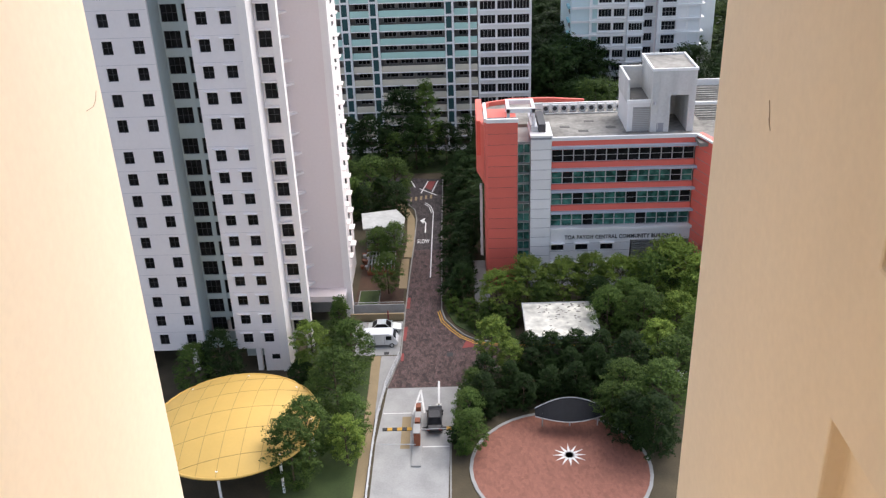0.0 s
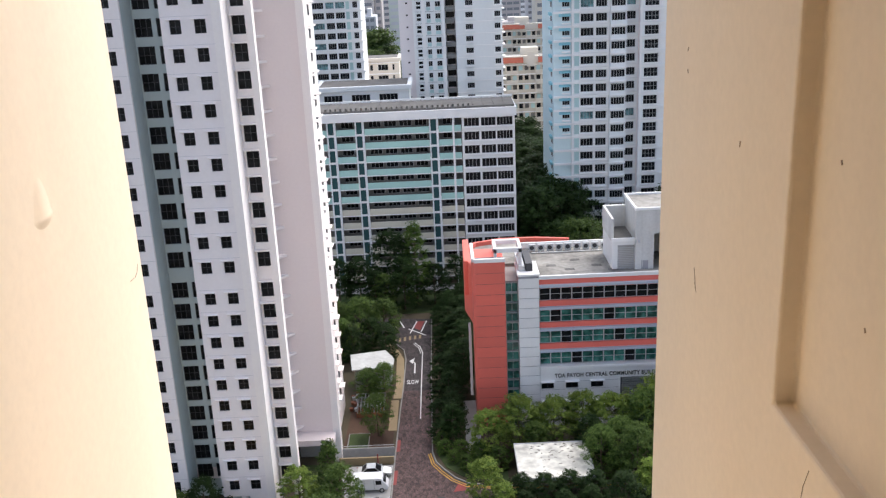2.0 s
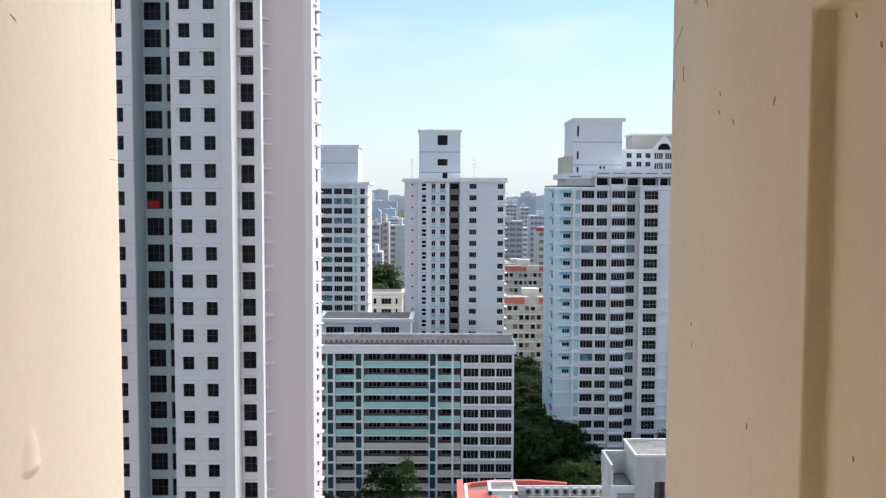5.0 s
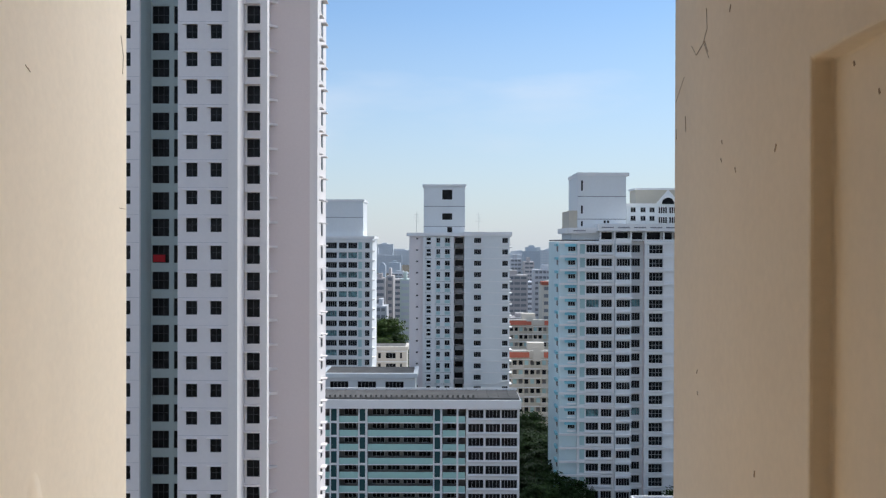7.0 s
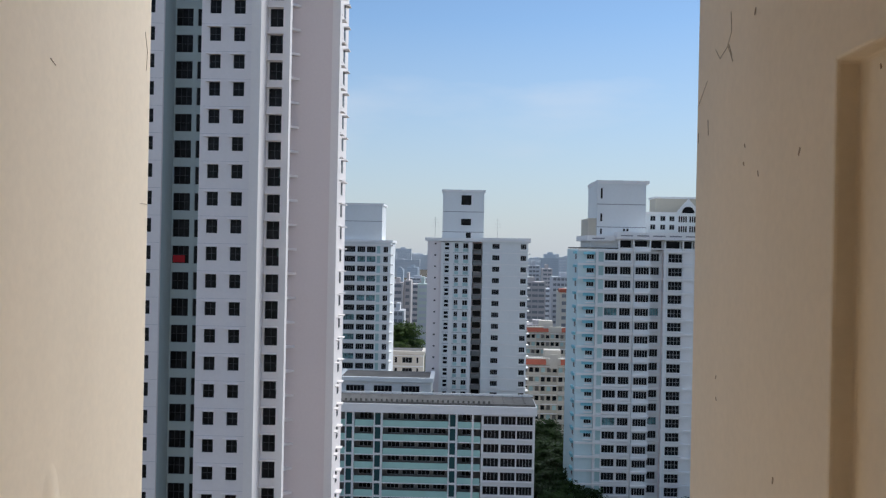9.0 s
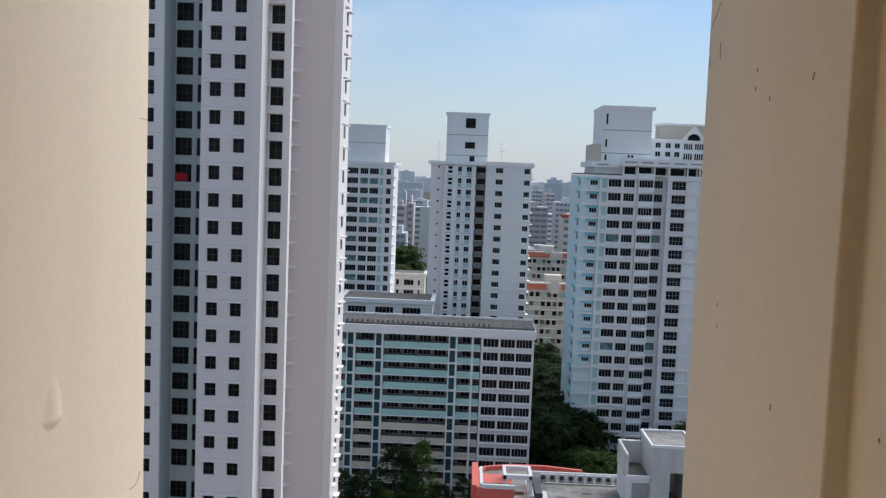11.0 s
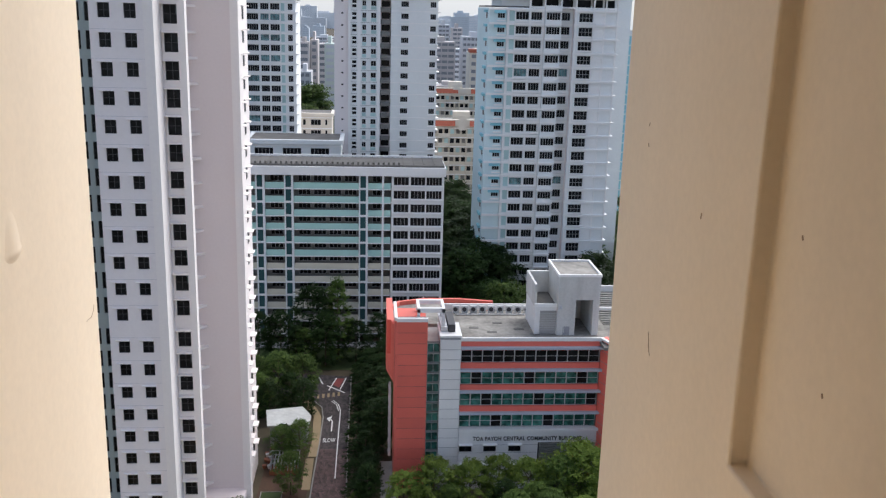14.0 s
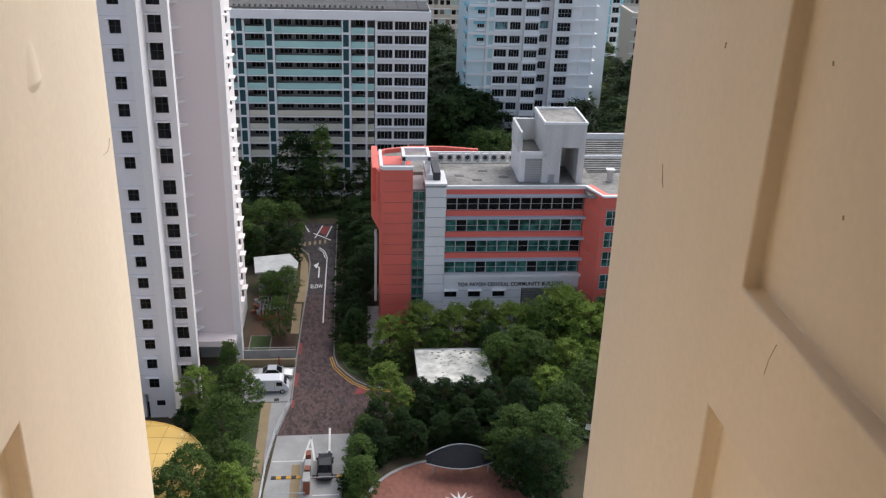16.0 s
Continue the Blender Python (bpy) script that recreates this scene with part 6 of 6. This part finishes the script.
for i in range(4):
    part("rail", boxes((-13.75, -9.8, 118.4 + 1.3 * i, 118.5 + 1.3 * i, 1.7, 1.8)), STEEL, trellis)
for i in range(12):
    x, y = -13.9 + rnd.uniform(-0.9, 0.4), 121 + rnd.uniform(-1, 5)
    pot = thing("flower_pot", "small clay flower pot in the garden strip", "pot", x, y, 0.06, "pots in the garden")
    part("pot", tube([(x, y, 0.06), (x, y, 0.55)], 0.22, 0.32, 9), ORANGE if i % 3 else FRAME_PALE, pot)
for i in range(5):
    plant("bush", -13.2 + 0.8 * i, 120.4 + 0.3 * (i % 2), 0.32, 0.4)

wall_gate = thing("boundary_fence", "low concrete boundary wall with a metal rail", "fence", -11, 106.6, 0)
part("wall", boxes((-15, -7.95, 105.6, 105.85, 0, 1.0)), TANPATH, wall_gate)
part("wall", boxes((-15, -7.95, 107.5, 107.7, 0, 1.3)), CONCRETE, wall_gate)
part("rail", boxes((-15, -7.95, 107.55, 107.62, 1.6, 1.68)), STEEL, wall_gate)
part("path", boxes((-15, -7.95, 105.9, 107.45, 0, 0.1)), CONCRETE, wall_gate)
sign = thing("gate_post", "slim red post beside the gate", "post", -10.0, 105.2, 0)
part("post", tube([(-10.0, 105.2, 0), (-10.0, 105.2, 1.7)], 0.09, 0.09, 8), RED_PATCH, sign)
court = thing("court_marking", "white bordered garden square", "paving", -12.5, 110, 0)
part("border", strip([(-14.4, 108.4), (-14.4, 113.6), (-11.6, 113.6), (-11.6, 108.4)], 0.14, 0.0, 0.12), KERB, court)
part("lawn", boxes((-14.3, -11.7, 108.4, 113.5, 0.0, 0.09)), LAWN, court)

# railing along the driveway
rail = thing("railing", "pale metal railing along the driveway edge", "railing", -9.7, 88, 0)
RAIL = [(-8.1, 96.4), (-9.4, 90.2), (-10.0, 84), (-10.15, 78), (-10.2, 62)]
for z in (0.35, 0.7, 1.05):
    part("rail", tube([(x, y, z) for x, y in RAIL], 0.045, 0.045, 6), FRAME_PALE, rail)
for (ax, ay), (bx, by) in zip(RAIL, RAIL[1:]):
    n = int(math.hypot(bx - ax, by - ay) / 1.6)
    for i in range(n):
        x, y = ax + (bx - ax) * i / n, ay + (by - ay) * i / n
        part("post", tube([(x, y, 0), (x, y, 1.1)], 0.05, 0.05, 6), FRAME_PALE, rail)

# barrier island, hump and markings
island = thing("barrier_island", "narrow traffic island with red and white entry machines", "barrier", -5.35, 82, 0)
part("kerb", prism([(-5.9, 76), (-4.9, 76), (-4.9, 85.2), (-5.35, 87.2), (-5.9, 85.2)], 0, 0.2), CONCRETE, island)
part("machine", boxes((-5.65, -5.1, 84.3, 85.0, 0.2, 1.5)), ORANGE, island)
part("machine", boxes((-5.65, -5.1, 81.4, 82.2, 0.2, 1.7)), ORANGE, island)
part("cabinet", boxes((-5.7, -5.05, 82.6, 83.8, 0.2, 1.3)), CONCRETE, island)
part("cabinet", boxes((-5.7, -5.05, 79.2, 80.6, 0.2, 1.9)), ORANGE, island)
part("cabinet_top", boxes((-5.75, -5.0, 79.1, 80.7, 1.904, 2.0)), CONCRETE, island)
part("cabinet", boxes((-5.6, -5.15, 85.3, 85.8, 0.2, 1.0)), RED_PATCH, island)
part("arm", tube([(-5.3, 81.0, 1.0), (-2.2, 81.0, 1.05)], 0.05, 0.04, 6), FRAME_PALE, island)
part("arm", tube([(-5.5, 78.5, 1.0), (-9.4, 78.5, 1.05)], 0.05, 0.04, 6), FRAME_PALE, island)
for pts in ([(-5.3, 89.7), (-6.05, 85.0)], [(-5.3, 89.7), (-4.75, 85.2)], [(-5.65, 87.4), (-5.0, 87.4)]):
    solid("road_line", strip(pts, 0.22, 0, 0.032), LINE, "white chevron line before the island", "road marking")
solid("road_line", strip([(-3.2, 91.4), (-3.15, 86.4)], 0.24, 0, 0.034), LINE, "white arrow shaft on the driveway", "road marking")
solid("road_line", prism([(-3.45, 86.9), (-2.85, 86.9), (-3.15, 85.4)], 0, 0.034), LINE, "white arrow head on the driveway", "road marking")
solid("road_line", boxes((-9.4, -5.95, 85.2, 85.32, 0, 0.032)), LINE, "thin white stop line", "road marking")
solid("road_line", boxes((-4.8, -2.0, 79.2, 79.35, 0, 0.032)), LINE, "thin white stop line", "road marking")
solid("road_line", prism([(-7.2, 79), (-6.2, 79), (-6.2, 84.6), (-7.2, 84.6)], 0, 0.024), TANPATH, "worn yellow patch on the driveway", "road marking")
hump = thing("speed_hump", "black and yellow striped speed hump", "speed hump", -5.5, 82.4, 0)
for i in range(14):
    x = -9.3 + 0.54 * i
    if -6.0 < x + 0.27 < -4.85:
        continue
    part("segment", boxes((x, x + 0.53, 82.1, 82.6, 0, 0.09)), YELLOW_LINE if i % 2 else BLACK, hump)
solid("drain_cover", boxes((-10.1, -9.5, 97.3, 97.9, 0, 0.045)), ASPHALT, "square drain grating by the parking bay", "drain cover")
solid("drain_cover", boxes((-9.2, -8.6, 97.3, 97.9, 0, 0.045)), CONCRETE, "square concrete cover by the parking bay", "drain cover")

# ---- vehicles ----


def wheel(ob, x, y, r=0.31):
    w = part("wheel", tube([(x - 0.1, y, r), (x + 0.1, y, r)], r, r, 16), TYRE, ob)
    part("rim", tube([(x - 0.11, y, r), (x + 0.11, y, r)], r * 0.6, r * 0.6, 12), STEEL, w)


def car(label, x, y, turn, material, long=4.5, wide=1.75, high=1.42, van=False):
    """Built along +y about the origin of its thing, then turned."""
    ob = thing("van" if van else "car", label, "van" if van else "car", 0, 0, 0)
    h, l = wide / 2, long / 2
    if van:
        side = [(-l, 0.35), (l * 0.93, 0.35), (l, 0.75), (l * 0.92, 1.05), (l * 0.62, high - 0.08), (l * 0.5, high), (-l * 0.97, high), (-l, high - 0.15)]
    else:
        side = [(-l, 0.4), (-l * 0.9, 0.3), (l * 0.9, 0.3), (l, 0.45), (l * 0.97, 0.68), (l * 0.5, 0.88), (-l * 0.62, 0.92), (-l * 0.97, 0.85), (-l, 0.65)]
    bm = bmesh.new()
    slim = [1.0 if van else (0.84 if abs(p) > 0.85 * l else 1.0) * (0.93 if q > 0.8 else 1.0) for p, q in side]
    a, b = [bm.verts.new((-h * k, p, q)) for k, (p, q) in zip(slim, side)], [bm.verts.new((h * k, p, q)) for k, (p, q) in zip(slim, side)]
    bm.faces.new(a)
    bm.faces.new(b[::-1])
    n = len(side)
    for i in range(n):
        bm.faces.new((a[i], b[i], b[(i + 1) % n], a[(i + 1) % n]))
    body = part("body", bm, material, ob)
    bev = body.modifiers.new("round", "BEVEL")
    bev.width, bev.segments = 0.09, 3
    if van:
        part("windscreen", boxes((-h * 0.85, h * 0.85, l * 0.70, l * 0.86, 1.12, high - 0.32)), GLASS, ob)
        for s in (-1, 1):
            part("side_window", boxes((s * h - 0.012, s * h + 0.012, l * 0.30, l * 0.62, 1.1, high - 0.3)), GLASS, ob)
            part("door_line", boxes((s * h - 0.008, s * h + 0.008, l * 0.2, l * 0.22, 0.5, high - 0.2)), JOINT, ob)
            part("door_line", boxes((s * h - 0.008, s * h + 0.008, -l * 0.35, -l * 0.33, 0.5, high - 0.2)), JOINT, ob)
    else:
        cab = [(-l * 0.72, 0.88), (l * 0.40, 0.84), (l * 0.08, high), (-l * 0.42, high)]
        bm = bmesh.new()
        lo = [bm.verts.new((sx * h * (0.92 if z < 1 else 0.74), p, z)) for sx in (-1, 1) for p, z in cab]
        for f in ((0, 1, 2, 3), (7, 6, 5, 4), (0, 4, 5, 1), (1, 5, 6, 2), (2, 6, 7, 3), (3, 7, 4, 0)):
            bm.faces.new([lo[i] for i in f])
        part("cabin_glass", bm, GLASS, ob)
        roof = part("roof", boxes((-h * 0.73, h * 0.73, -l * 0.43, l * 0.09, high - 0.04, high + 0.03)), material, ob)
        rb = roof.modifiers.new("round", "BEVEL")
        rb.width, rb.segments = 0.03, 2
        for s in (-1, 1):
            part("pillar", tube([(s * h * 0.90, l * 0.38, 0.88), (s * h * 0.74, l * 0.08, high)], 0.04, 0.04, 5), material, ob)
            part("pillar", tube([(s * h * 0.90, -l * 0.70, 0.9), (s * h * 0.74, -l * 0.42, high)], 0.05, 0.05, 5), material, ob)
            part("mirror", boxes((s * h * 1.02 - 0.07, s * h * 1.02 + 0.07, l * 0.34, l * 0.42, 0.92, 1.05)), material, ob)
    for s in (-1, 1):
        part("headlight", boxes((s * h * 0.72 - 0.16, s * h * 0.72 + 0.16, l * 0.955, l * 1.0, 0.62, 0.74)), FRAME_PALE, ob)
        part("tail_light", boxes((s * h * 0.76 - 0.13, s * h * 0.76 + 0.13, -l * 1.003, -l * 0.97, 0.66, 0.8)), RED_PATCH, ob)
        for p in (-0.62, 0.62):
            wheel(ob, s * (h - 0.09), l * p)
    ob.location, ob.rotation_euler = (x, y, 0.035), (0, 0, turn)
    return ob


car("black saloon car waiting at the barrier", -3.55, 83.4, 0, CAR_BLACK)
car("white delivery van parked in the bay", -10.55, 99.8, radians(-90), CAR_WHITE, 4.4, 1.7, 1.95, True)
car("silver-white saloon car parked beside the van", -10.3, 102.9, radians(-90), CAR_SILVER)
car("white car half hidden under the trees", 22.6, 97.0, radians(90), CAR_WHITE)
car("white car parked under the trees", 24.2, 90.0, radians(70), CAR_WHITE)
car("white car parked under the trees", 26.6, 88.2, radians(70), CAR_SILVER)

# ---- sunk plaza ----
pts = [(9.5 + 9.2 * math.cos(math.radians(a)), 75.5 + 9.2 * math.sin(math.radians(a))) for a in range(0, 360, 10)]
solid("plaza", prism(pts, -0.03, 0.05), PLAZA_RED, "round terracotta paved plaza", "pavement")
solid("plaza_kerb", strip(pts + [pts[0]], 0.35, 0.0, 0.10), CONCRETE, "curved concrete border of the plaza", "kerb")
star = thing("plaza_star", "pale star-shaped paving inlay", "paving", 11, 77, 0)
for k in range(12):
    a = k * math.tau / 12
    part("ray", prism([(10.6 + 0.25 * math.cos(a + 1.57), 77.4 + 0.25 * math.sin(a + 1.57)), (10.6 + 0.25 * math.cos(a - 1.57), 77.4 + 0.25 * math.sin(a - 1.57)), (10.6 + 1.8 * math.cos(a), 77.4 + 1.8 * math.sin(a))], 0.0, 0.062), LINE, star)
screen = thing("curved_canopy", "dark curved canopy with a pale metal rim", "canopy", 11, 82.4, 0)
bm = bmesh.new()
top_, low_ = [], []
for i in range(17):
    s = i / 16
    x = 7.4 + 7.6 * s
    bow = math.sin(math.pi * s)
    top_.append(bm.verts.new((x, 82.7 + 1.15 * bow, 2.2 + 0.5 * bow)))
    low_.append(bm.verts.new((x, 82.0 - 1.15 * bow, 1.6)))
for i in range(16):
    bm.faces.new((low_[i], low_[i + 1], top_[i + 1], top_[i]))
ob = part("sheet", bm, paint("dark_slate_sheet", (0.008, 0.009, 0.012), 1.0, 0.3, 5, 0.8), screen)
sol = ob.modifiers.new("thick", "SOLIDIFY")
sol.thickness = 0.08
part("rim", tube([(7.4 + 7.6 * i / 16, 82.7 + 1.15 * math.sin(math.pi * i / 16), 2.22 + 0.5 * math.sin(math.pi * i / 16)) for i in range(17)], 0.055, 0.055, 6), STEEL, screen)
part("rim", tube([(7.4 + 7.6 * i / 16, 82.0 - 1.15 * math.sin(math.pi * i / 16), 1.62) for i in range(17)], 0.055, 0.055, 6), STEEL, screen)
for x in (8.2, 11.2, 14.2):
    part("post", tube([(x, 82.3, 0), (x, 82.3, 1.9)], 0.08, 0.08, 7), STEEL, screen)
